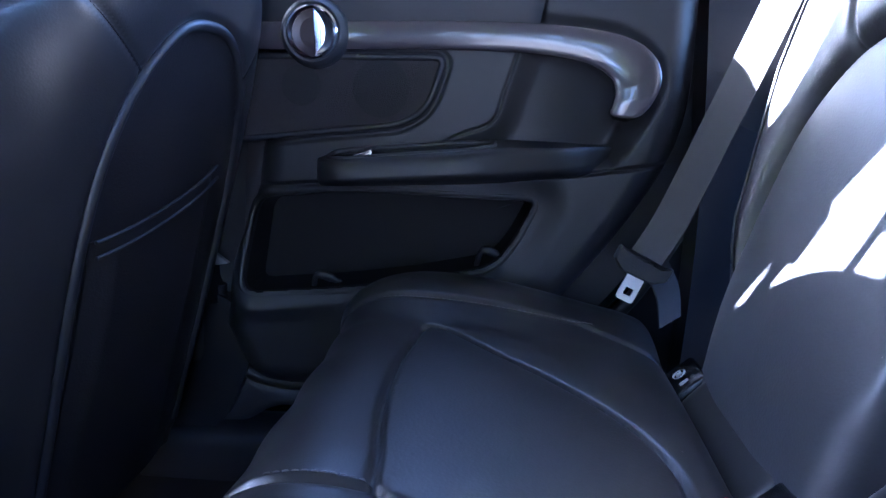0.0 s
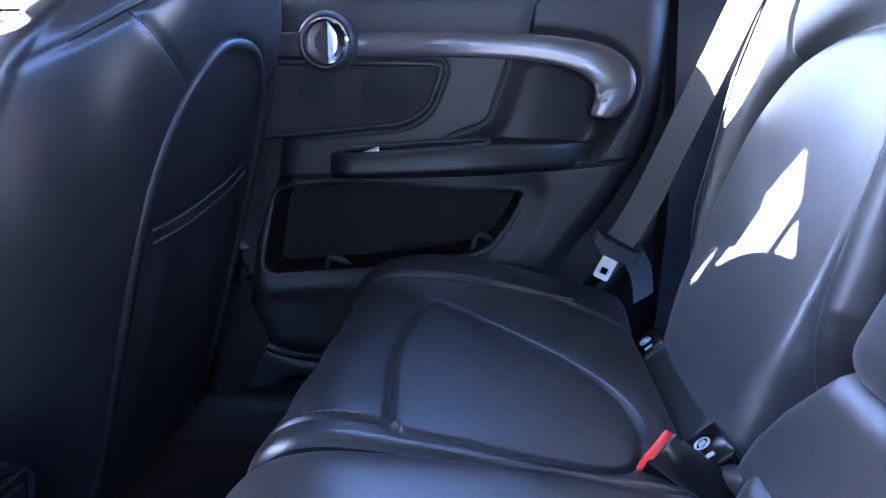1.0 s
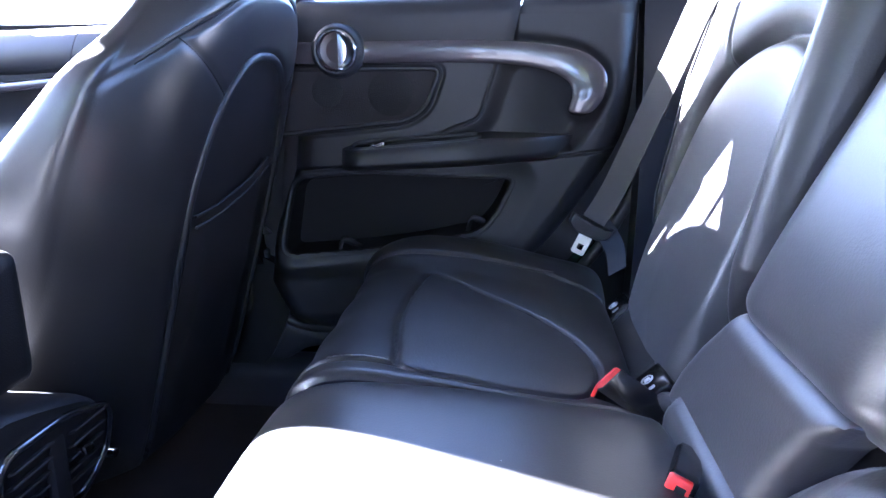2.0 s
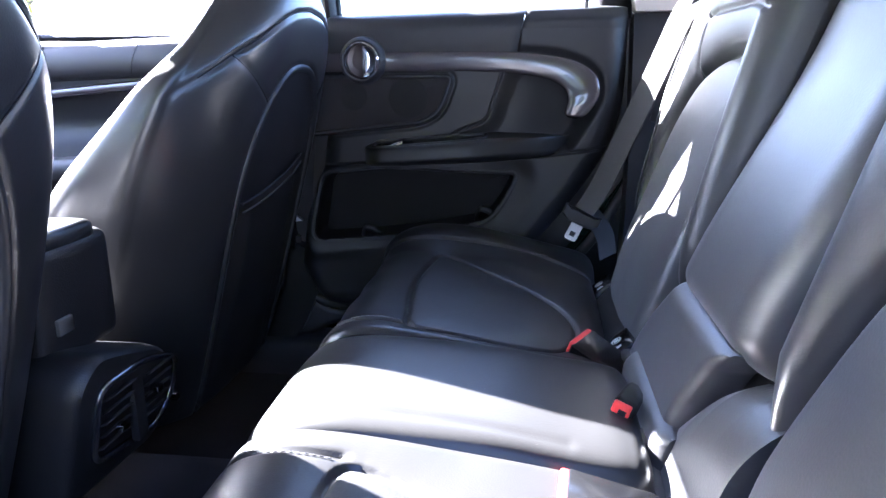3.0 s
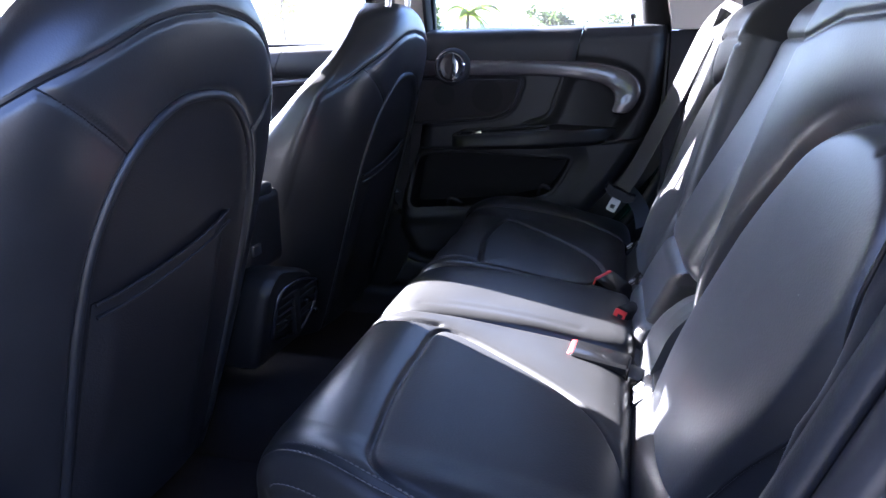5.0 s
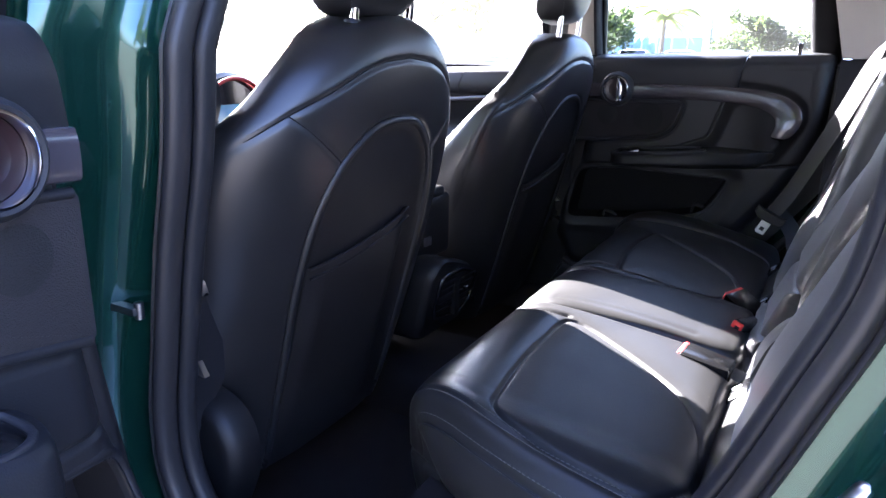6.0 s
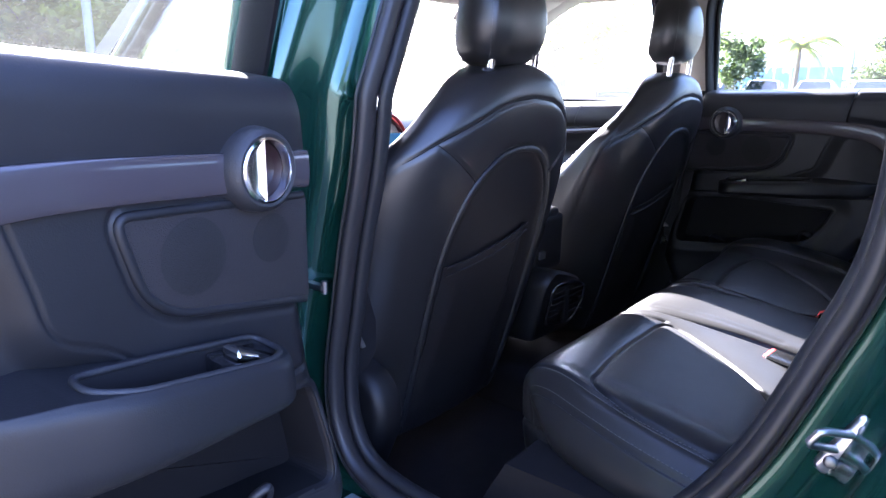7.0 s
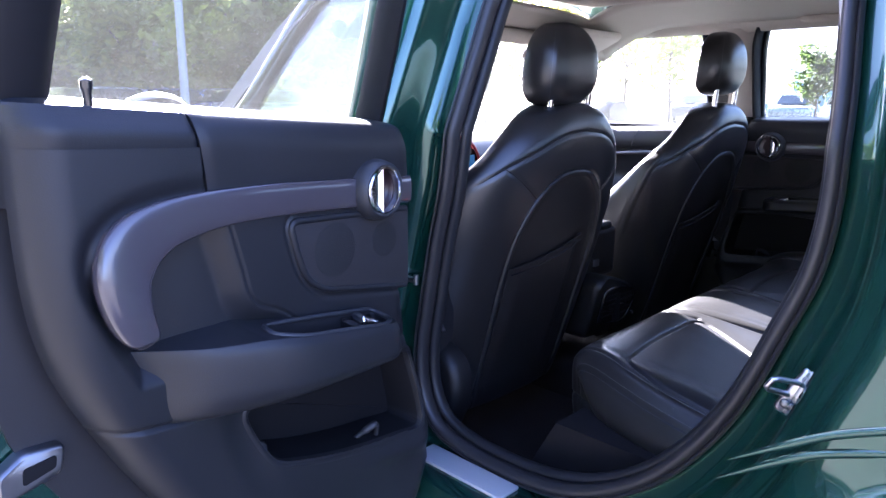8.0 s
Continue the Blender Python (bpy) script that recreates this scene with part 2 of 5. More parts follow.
def block(P, off):
    """A sheet given as a grid of points, closed behind by its copy moved by off."""
    m, n = P.shape[:2]
    verts, faces = grid(P)
    back = [tuple(np.array(v) + off) for v in verts]
    k = m * n
    edge = [(0, j) for j in range(n)] + [(i, n - 1) for i in range(1, m)] + [(m - 1, j) for j in range(n - 2, -1, -1)] + [(i, 0) for i in range(m - 2, 0, -1)]
    ids = [i * n + j for i, j in edge]
    sides = [(ids[i], ids[(i + 1) % len(ids)], ids[(i + 1) % len(ids)] + k, ids[i] + k) for i in range(len(ids))]
    return verts + back, faces + [tuple(v + k for v in f[::-1]) for f in faces] + sides


def loft(rings, closed=True, caps=True):
    """Rings of equal length, joined one to the next."""
    n = len(rings[0])
    verts = [tuple(p) for r in rings for p in r]
    faces = []
    for i in range(len(rings) - 1):
        for j in range(n if closed else n - 1):
            r = (j + 1) % n
            faces.append((i * n + j, i * n + r, (i + 1) * n + r, (i + 1) * n + j))
    if caps and closed:
        faces += [tuple(range(n))[::-1], tuple(range((len(rings) - 1) * n, len(rings) * n))]
    return verts, faces


def inset(outline, d):
    """A closed 2D outline moved inwards by d along its normals."""
    P = np.array(outline, float)
    T = np.roll(P, -1, 0) - np.roll(P, 1, 0)
    N = np.stack([-T[:, 1], T[:, 0]], 1)
    N /= np.linalg.norm(N, axis=1)[:, None] + 1e-12
    x, y = P.T
    if (x * np.roll(y, -1) - np.roll(x, -1) * y).sum() < 0:
        N = -N
    return P + N * d


def rounded(points, r, n=6):
    """A polygon with rounded corners."""
    P = [np.array(p, float) for p in points]
    out = []
    for i, p in enumerate(P):
        a, b = P[i - 1] - p, P[(i + 1) % len(P)] - p
        la, lb = np.linalg.norm(a), np.linalg.norm(b)
        q = min(r[i] if isinstance(r, (list, tuple)) else r, la * 0.48, lb * 0.48)
        s, e = p + a / la * q, p + b / lb * q
        for t in np.linspace(0, 1, n):
            out.append((1 - t) ** 2 * s + 2 * t * (1 - t) * p + t * t * e)
    return np.array(out)


def plate(outline, place, rings):
    """A plate over a closed 2D outline: rings are (inset, height); place(a, b, h) gives the point."""
    return loft([[place(a, b, h) for a, b in inset(outline, d)] for d, h in rings])


def lathe(profile, centre, axis, n=32, caps=True):
    """Profile rows (radius, height along the axis)."""
    ax = Vector(axis).normalized()
    s = ax.orthogonal().normalized()
    t = ax.cross(s)
    c = Vector(centre)
    return loft([[c + ax * h + (s * math.cos(a) + t * math.sin(a)) * max(r, 1e-5) for a in np.arange(n) / n * 2 * math.pi] for r, h in profile], caps=caps)


def stitch(line, r=0.0007, pitch=0.0062, length=0.0044):
    """Short threads in a row along a line."""
    P = np.array(line, float)
    w = np.r_[0, np.cumsum(np.linalg.norm(np.diff(P, axis=0), axis=1))]
    at_ = lambda v: np.array([np.interp(v, w, P[:, i]) for i in range(3)])  # noqa: E731
    return join(*[sweep([at_(v), at_(v + length / 2) + (0, 0, r * 0.5), at_(v + length)], [r * 0.6, r, r * 0.6], n=5, up=(0.3, 0.2, 1)) for v in np.arange(0, w[-1] - length, pitch)])


def box(centre, size, bevel=0.005, turn=None, segs=2):
    b = bmesh.new()
    bmesh.ops.create_cube(b, size=1)
    bmesh.ops.scale(b, vec=size, verts=b.verts)
    if bevel:
        bmesh.ops.bevel(b, geom=b.edges, offset=bevel, segments=segs, affect="EDGES", profile=0.6)
    m = Matrix.Translation(centre) @ (turn or Matrix())
    verts = [tuple(m @ v.co) for v in b.verts]
    b.verts.index_update()
    faces = [tuple(v.index for v in f.verts) for f in b.faces]
    b.free()
    return verts, faces


def near(X, Y, pts, closed=False):
    """Distance of every (X, Y) from a polyline."""
    P = np.array(pts, float)
    Q = np.roll(P, -1, 0) if closed else P[1:]
    P = P if closed else P[:-1]
    best = np.full(X.shape, 1e9)
    for (ax, ay), (bx, by) in zip(P, Q):
        dx, dy = bx - ax, by - ay
        t = np.clip(((X - ax) * dx + (Y - ay) * dy) / (dx * dx + dy * dy + 1e-12), 0, 1)
        best = np.minimum(best, np.hypot(X - ax - t * dx, Y - ay - t * dy))
    return best


def inside(X, Y, pts):
    P = np.array(pts, float)
    r = np.zeros(X.shape, bool)
    for (ax, ay), (bx, by) in zip(P, np.roll(P, -1, 0)):
        if ay != by:
            r ^= ((ay > Y) != (by > Y)) & (X < (bx - ax) * (Y - ay) / (by - ay) + ax)
    return r


def signed(X, Y, pts):
    """Distance from a closed outline, negative inside."""
    return near(X, Y, pts, True) * np.where(inside(X, Y, pts), -1, 1)


def step(a, b, x):
    t = np.clip((x - a) / (b - a), 0, 1)
    return t * t * (3 - 2 * t)


def groove(d, width, depth):
    return -depth * np.exp(-((d / width) ** 2))


# ---- the ground ----
ground = new("ground", bpy.data.meshes.new("ground"))
gx = np.array([-400, -120, -40, -15, -6, -2, 2, 6, 15, 40, 120, 400.0])
gv, gf = grid(np.array([[(a, b, 0.0) for b in gx] for a in gx]))
ground.data.from_pydata(gv, [], gf)
ground.data.materials.append(ASPHALT)
tagged(ground, "light grey worn asphalt of a parking lot", "ground", kind="structure")


# ---- rear seat cushions ----
MID = -0.065
bench = thing("rear_bench", (0.66, MID, 0.30), "black leather three-seat rear bench with perforated cushion panels", "car seat")
CUSHION = curve([(0.49, 0.40), (0.458, 0.455), (0.437, 0.53), (0.433, 0.575), (0.447, 0.612), (0.485, 0.632), (0.55, 0.634), (0.64, 0.622), (0.715, 0.611), (0.760, 0.602), (0.782, 0.588), (0.788, 0.550)], 14)


FLAT = curve([(0.49, 0.40), (0.458, 0.455), (0.437, 0.53), (0.433, 0.575), (0.447, 0.612), (0.485, 0.630), (0.55, 0.634), (0.64, 0.6275), (0.715, 0.619), (0.768, 0.611), (0.785, 0.598), (0.789, 0.550)], 14)


def cushion_surface(y0, y1, step_y, shape, profile=CUSHION):
    """Grid over the cushion profile between y0 and y1; shape(x, y, s) gives the lift along the normal and the setback."""
    d = np.r_[0, np.cumsum(np.hypot(*np.diff(profile, axis=0).T))]
    s = np.linspace(0, d[-1], 260)
    X, Z = np.interp(s, d, profile[:, 0]), np.interp(s, d, profile[:, 1])
    nx, nz = -np.gradient(Z, s), np.gradient(X, s)
    ys = np.linspace(y0, y1, int(abs(y1 - y0) / step_y) + 2)
    Xg, Yg = np.meshgrid(X, ys, indexing="ij")
    Sg, _ = np.meshgrid(s, ys, indexing="ij")
    lift, back, Yn = shape(Xg, Yg, Sg)
    P = np.stack([Xg + nx[:, None] * lift + back, Yn, Z[:, None] + nz[:, None] * lift], -1)
    return P, Xg, Yn


def closed_sheet(P, floor_z=0.42):
    """Adds a skirt down to floor_z on both sides and the rear."""
    low = P.copy()
    low[..., 2] = np.minimum(floor_z, P[..., 2])
    low[..., 1] += (P[..., 1].mean() - low[..., 1]) * 0.13
    low[..., 0] += 0.02
    left = np.stack([P[:, 0], low[:, 0]], 1)
    right = np.stack([P[:, -1], low[:, -1]], 1)
    rear = np.stack([P[-1], low[-1]], 0)
    return left, right, rear


def outer_cushion(side):
    flip = (lambda y: y) if side > 0 else (lambda y: 2 * MID - y)
    D = curve([(0.547, 0.080), (0.535, 0.132), (0.526, 0.204), (0.525, 0.28), (0.531, 0.345), (0.545, 0.398), (0.608, 0.352), (0.676, 0.294), (0.726, 0.234), (0.748, 0.172), (0.742, 0.110), (0.718, 0.075), (0.67, 0.068), (0.61, 0.072)], 8, True)
    if side < 0:
        D = curve([(0.552, 0.095), (0.541, 0.18), (0.541, 0.25), (0.549, 0.34), (0.565, 0.405), (0.62, 0.432), (0.69, 0.446), (0.750, 0.446), (0.776, 0.405), (0.785, 0.335), (0.770, 0.265), (0.735, 0.205), (0.65, 0.140)], 8, True)
    outer = 0.60
    side_line = curve([(0.42, 0.404), (0.45, 0.412), (0.51, 0.430), (0.58, 0.453), (0.68, 0.472), (0.80, 0.480)], 12)
    # rounded outer flank: distance across from the welt, drop along the normal
    flank = curve([(-0.070, 0.0), (-0.040, 0.003), (-0.014, 0.013), (0.0, 0.030), (0.017, 0.055), (0.024, 0.080), (0.021, 0.105), (0.006, 0.128), (-0.030, 0.146)], 8)

    def shape(X, Y, S):
        y = Y if side > 0 else 2 * MID - Y
        if side < 0:
            welt = np.interp(X, side_line[:, 0], side_line[:, 1])
            w = np.clip((y - 0.36) / (outer - 0.36), 0, 1)
            yn = np.where(w > 0, welt + np.interp(w, np.linspace(0, 1, len(flank)), flank[:, 0]), y + (welt - 0.07 - 0.36) * step(0.2, 0.36, y))
            fall = np.where(w > 0, np.interp(w, np.linspace(0, 1, len(flank)), flank[:, 1]), 0)
            y = yn
        sd = signed(X, y, D)
        top = step(0.16, 0.26, S)
        lift = groove(sd, 0.0028, 0.005) * top
        lift += np.where(sd < 0, 0.005 * (1 - np.exp(sd / 0.03)), 0.009 * (1 - np.exp(-sd / 0.035))) * top
        lift += groove(y - 0.084, 0.004, 0.005) * step(0.10, 0.2, S) * step(0.552, 0.540, X)
        if side > 0:
            lift += groove(near(X, y, [(0.43, 0.452), (0.56, 0.455), (0.70, 0.452), (0.80, 0.40)]), 0.004, 0.004) * top
        else:
            lift += groove(w - 0.20, 0.012, 0.004) * top + (groove(w - 0.43, 0.014, 0.004) + groove(w - 0.46, 0.02, -0.003)) * step(0.12, 0.22, S)
        lift += groove(S - 0.150, 0.004, 0.005) + groove(S - 0.120, 0.05, -0.006)
        if side < 0:
            lift += 0.010 * step(0.36, 0.42, y) * top - fall
            lift -= 0.012 * (1 - np.sqrt(1 - 0.98 * np.clip((0.062 - y) / 0.016, 0, 1) ** 2))
            return lift, 0.030 * w**2, 2 * MID - y
        lift += 0.018 * step(0.40, 0.50, y) * top * (1 - step(0.60, 0.76, X) * 0.6)
        roll = np.clip((y - (outer - 0.085)) / 0.085, 0, 1)
        lift -= 0.085 * (0.35 + 0.65 * step(0.18, 0.28, S)) * (1 - np.sqrt(1 - 0.985 * roll**2))
        inner = np.clip((0.062 - y) / 0.016, 0, 1)
        lift -= 0.012 * (1 - np.sqrt(1 - 0.98 * inner**2))
        front = 1 - step(0.26, 0.34, S)
        tt = np.clip((y - (outer - 0.13)) / 0.13, 0, 1)
        back = (0.030 + 0.095 * front) * (1 - np.sqrt(1 - 0.995 * tt**2)) + 0.004 * np.sin(y * 60) * groove(S - 0.2, 0.06, -0.5)
        return lift, back, Y

    P, Xg, Yg = cushion_surface(flip(0.047), flip(outer), 0.0022, shape)
    y = Yg if side > 0 else 2 * MID - Yg
    sd = signed(Xg, y, D)
    ins = (sd[:-1, :-1] < 0.001) & (P[:-1, :-1, 2] > 0.55)
    t = part("outer_cushion", join(gridn(P, ~ins), *[gridn(q) for q in closed_sheet(P)]), LEATHER, bench, "black leather cushion with stitched seams")
    part("seat_insert", gridn(P, ins), INSERT, t, "finely perforated dark grey leather centre panel")
    # stitched seams along the cushion
    for yy, lo, hi in ((0.455, 0.46, 0.72), (0.090, 0.45, 0.542)) if side > 0 else ((0.402, 0.45, 0.75), (0.414, 0.45, 0.75), (0.455, 0.45, 0.75), (0.090, 0.45, 0.542)):
        k = int(np.argmin(np.abs(np.linspace(0.047, outer, y.shape[1]) - yy)))
        row = P[:, k]
        line = [(p[0], p[1], p[2] + 0.0008) for p in row if lo + 0.02 < p[0] < hi and p[2] > 0.56]
        part("seam", stitch(line), THREAD, t)
    return t


def mid_cushion():
    y0, y1 = -0.176, 0.046

    def shape(X, Y, S):
        top = step(0.12, 0.22, S)
        e = np.minimum(Y - y0, y1 - Y)
        lift = 0.010 * (1 - np.exp(-e / 0.016)) * top - 0.009 * np.exp(-(e / 0.004))
        lift += groove(near(X, Y, [(0.50, y0 + 0.030), (0.60, y0 + 0.028), (0.72, y0 + 0.022)]), 0.006, 0.0012) * top
        lift += 0.001 * np.sin(X * 40 + 1) * np.exp(-(e / 0.04)) * top
        lift += groove(S - 0.145, 0.004, 0.003)
        return lift, 0 * X + 0.002, Y

    P, Xg, Yg = cushion_surface(y0, y1, 0.004, shape, FLAT)
    t = part("middle_cushion", join(grid(P), *[grid(q) for q in closed_sheet(P)]), LEATHER, bench, "plain black leather middle cushion")
    return t


for side in (1, -1):
    outer_cushion(side)
mid_cushion()

# the carpeted base below the bench
bz = np.array([(0.375, 0.295), (0.415, 0.38), (0.455, 0.46), (0.495, 0.535)])
P = np.array([[(x, yy, z) for yy in np.linspace(-0.645, 0.64, 20)] for x, z in curve(bz, 5)])
part("carpet_base", block(P, np.array([0.30, 0, 0])), CARPET, bench, "dark carpeted seat box")


# ---- rear seat backs ----
def back_x(z):
    return 0.820 + 0.333 * (z - 0.60)


def outer_backrest(side):
    flip = (lambda y: y) if side > 0 else (lambda y: 2 * MID - y)
    arch = curve([(0.10, 0.60), (0.112, 0.70), (0.120, 0.80), (0.122, 0.88), (0.140, 0.925), (0.195, 0.950), (0.262, 0.953), (0.325, 0.940), (0.375, 0.915), (0.415, 0.860), (0.425, 0.79), (0.415, 0.70), (0.395, 0.60)], 8)
    if side < 0:
        arch = curve([(0.112, 0.60), (0.120, 0.70), (0.138, 0.79), (0.160, 0.835), (0.188, 0.871), (0.222, 0.905), (0.275, 0.928), (0.34, 0.934), (0.40, 0.920), (0.445, 0.880), (0.455, 0.80), (0.430, 0.70), (0.388, 0.60)], 8)
    zs, ys = np.linspace(0.565, 1.085, 230), np.linspace(0.062, 0.56, 210)
    Z, Y = np.meshgrid(zs, ys, indexing="ij")
    outl = np.vstack([arch, [(0.39, 0.5), (0.10, 0.5)]])
    sd = signed(Y, Z, outl)
    lift = groove(sd, 0.008, 0.014)
    lift += np.where(sd < 0, 0.010 * (1 - np.exp(sd / 0.04)), 0.022 * (1 - np.exp(-sd / 0.035)))
    lift += 0.010 * np.exp(-((Z - 0.68) / 0.08) ** 2) * (sd < 0) * (1 - np.exp(sd / 0.04))
    lift += groove(near(Y, Z, [(0.378, 0.918), (0.392, 0.96), (0.395, 1.0)]), 0.004, 0.005)
    lift += groove(near(Y, Z, [(0.085, 0.985), (0.20, 1.005), (0.36, 1.005), (0.48, 0.985)]), 0.004, 0.004)
    if side > 0:
        lift += 0.018 * np.exp(-(((Y - 0.085) / 0.032) ** 2)) * step(0.68, 0.92, Z)
    # outline: leaning outer edge, rounded top
    wid = np.interp(zs, [0.565, 0.62, 0.75, 0.90, 1.0, 1.05, 1.085], [0.385, 0.405, 0.475, 0.515, 0.520, 0.49, 0.40])
    low = np.interp(zs, [0.565, 0.66, 0.74, 1.0, 1.085], [0.105, 0.100, 0.066, 0.060, 0.10])
    u = (ys - 0.062) / (0.56 - 0.062)
    Y2 = low[:, None] + u[None] * (wid - low)[:, None]
    lift = np.array([np.interp(Y2[i], ys, lift[i]) for i in range(len(zs))])
    e = np.minimum(Y2 - low[:, None], wid[:, None] - Y2)
    lift -= 0.045 * (1 - np.sqrt(np.clip(1 - (1 - np.clip(e / 0.045, 0, 1)) ** 2, 0, 1)))
    top = np.clip((Z - 1.02) / 0.065, 0, 1)
    lift -= 0.07 * (1 - np.sqrt(np.clip(1 - top**2, 0, 1)))
    bot = np.clip((0.60 - Z) / 0.035, 0, 1)
    lift -= 0.03 * bot**2
    P = np.stack([back_x(Z) - lift, flip(Y2), Z + 0.3 * lift], -1)
    sd2 = np.array([np.interp(Y2[i], ys, sd[i]) for i in range(len(zs))])
    ins = sd2[:-1, :-1] < 0.001
    back = P.copy()
    back[..., 0] = back_x(Z) + 0.10
    rim = [np.stack([P[:, j], back[:, j]], 1) for j in (0, -1)] + [np.stack([P[i], back[i]], 0) for i in (0, -1)]
    t = part("outer_backrest", join(gridn(P, ~ins), *[gridn(r) for r in rim], gridn(back)), SMOOTHLIT, bench, "black leather backrest with arched seam")
    part("seat_insert", gridn(P, ins), SMOOTHLIT, t, "smooth leather centre panel with arched seam")
    k = -15
    part("piping", sweep([tuple(P[i, k] + np.array([-0.002, 0, 0.001])) for i in range(10, 212, 6)], 0.0016, n=6), PIPING, t)
    return t


def mid_backrest():
    zs, ys = np.linspace(0.70, 1.075, 90), np.linspace(-0.186, 0.058, 60)
    Z, Y = np.meshgrid(zs, ys, indexing="ij")
    e = np.minimum(Y - ys[0], ys[-1] - Y)
    lift = 0.030 * np.sqrt(np.clip(1 - (1 - np.clip(e / 0.05, 0, 1)) ** 2, 0, 1)) - 0.012
    lift -= 0.03 * np.clip((0.735 - Z) / 0.035, 0, 1) ** 2
    lift -= 0.06 * np.clip((Z - 1.02) / 0.055, 0, 1) ** 2
    lift += groove(near(Y, Z, [(-0.19, 1.00), (0.06, 1.00)]), 0.004, 0.005) - 0.028 * step(0.72, 0.98, Z)
    P = np.stack([back_x(Z) - lift, Y, Z], -1)
    t = part("middle_backrest", block(P, np.array([0.09, 0, 0])), SMOOTHLIT, bench, "narrow black leather middle backrest")
    # flat lower pad beneath it, leaning corner, and the roll in the hollow beside it
    zs, vs = np.linspace(0.606, 0.716, 44), np.linspace(0, 1, 60)
    lo = np.interp(zs, [0.592, 0.62, 0.65, 0.69, 0.716], [-0.126, -0.121, -0.122, -0.139, -0.162])
    hi = np.interp(zs, [0.592, 0.62, 0.64, 0.67, 0.70, 0.716], [0.095, 0.096, 0.091, 0.074, 0.050, 0.036])
    Z = np.broadcast_to(zs[:, None], (44, 60))
    Y = lo[:, None] + vs[None] * (hi - lo)[:, None]
    e = np.minimum(np.minimum(Y - lo[:, None], hi[:, None] - Y), (zs[-1] - Z))
    lift = 0.018 * np.sqrt(np.clip(1 - (1 - np.clip(e / 0.020, 0, 1)) ** 2, 0, 1)) + 0.001
    part("lower_pad", block(np.stack([back_x(Z) - lift, Y, Z], -1), np.array([0.022, 0, 0])), SMOOTHLIT, t)
    zs, ys = np.linspace(0.585, 0.728, 90), np.linspace(-0.246, -0.112, 90)
    Z, Y = np.meshgrid(zs, ys, indexing="ij")
    crest = np.interp(ys, [-0.246, -0.232, -0.20, -0.16, -0.14, -0.128, -0.112], [0.705, 0.706, 0.703, 0.692, 0.678, 0.664, 0.645])
    arc = np.clip((crest[None] - Z) / 0.055, 0, 1)
    lift = 0.042 * np.sqrt(np.clip(1 - (1 - arc) ** 2, 0, 1)) - 0.028
    part("side_roll", block(np.stack([back_x(Z) - lift, Y, Z], -1), np.array([0.05, 0, 0])), SMOOTHLIT, t, "rounded leather roll beside the middle pad")
    return t


for side in (1, -1):
    outer_backrest(side)
mid_backrest()
# added dark sheet that gives the hollow beside the middle pad its shade
part("gap_shade_sheet", box((0.872, -0.165, 0.665), (0.008, 0.13, 0.15), 0.002, Matrix.Rotation(radians(18), 4, "Y")), DARK, bench, "added dark sheet for the shade in the seat back gap")

# low padded strip in the fold between cushions and backrests, with child seat anchor covers
for y0, y1 in ((0.160, 0.345), (-0.500, -0.215)):
    ys = np.linspace(y0, y1, 40)
    P = []
    for v in np.linspace(0, 1, 16):
        x = 0.788 + 0.050 * v
        z = 0.582 + 0.046 * v + 0.008 * math.sin(v * math.pi) ** 0.6
        P.append([(x, y, z - 0.012 * max(0, 1 - min(y - y0, y1 - y) / 0.008) ** 2) for y in ys])
    part("fold_pad", block(np.array(P), np.array([0.0, 0, -0.07])), LEATHER, bench, "leather pad in the fold of the bench")
ys = np.linspace(-0.138, 0.056, 30)
part("fold_roll", sweep([(0.817, y, 0.600) for y in ys], 0.024 * np.clip(np.minimum(ys + 0.142, 0.064 - ys) / 0.016, 0.2, 1) ** 0.5, 0.027, n=20, square=2.4), SMOOTHLIT, bench, "padded leather roll in the fold of the middle seat")
part("fold_gusset", sweep([(0.800, 0.108, 0.585), (0.806, 0.085, 0.598), (0.812, 0.066, 0.606)], [0.010, 0.016, 0.010], n=14), LEATHER, bench)


def anchor_cover(y):
    t = thing("child_seat_anchor_cover", (0.80, y, 0.59), "small black plastic cover with a white printed symbol", "cover", "child seat anchor covers")
    m = Matrix.Rotation(radians(-42), 4, "Y")
    o = rounded([(-0.021, -0.026), (0.021, -0.026), (0.021, 0.026), (-0.021, 0.026)], 0.006)

    def place(a, b, h):
        p = m @ Vector((a, b, h))
        return (0.801 + p.x, y + p.y, 0.598 + p.z)

    part("flap", plate(o, place, [(0, -0.012), (0, 0.002), (0.002, 0.004)]), BUCKLE, t)
    part("printed_bar", plate(rounded([(-0.005, -0.016), (0.005, -0.016), (0.005, -0.011), (-0.005, -0.011)], 0.001), place, [(0, 0.0042), (0, 0.0048)]), WHITE, t)
    ring = [place(0.0065 * math.cos(a), 0.006 + 0.0065 * math.sin(a), 0.0046) for a in np.arange(24) / 24 * 2 * math.pi]
    part("printed_symbol", join(sweep(ring, 0.0011, 0.0005, n=6, closed=True), plate(rounded([(-0.004, 0.002), (0.004, 0.004), (0.003, 0.010), (-0.003, 0.009)], 0.0015), place, [(0, 0.0042), (0, 0.0048)])), WHITE, t)


for y in (0.372, 0.135, -0.265):
    anchor_cover(y)


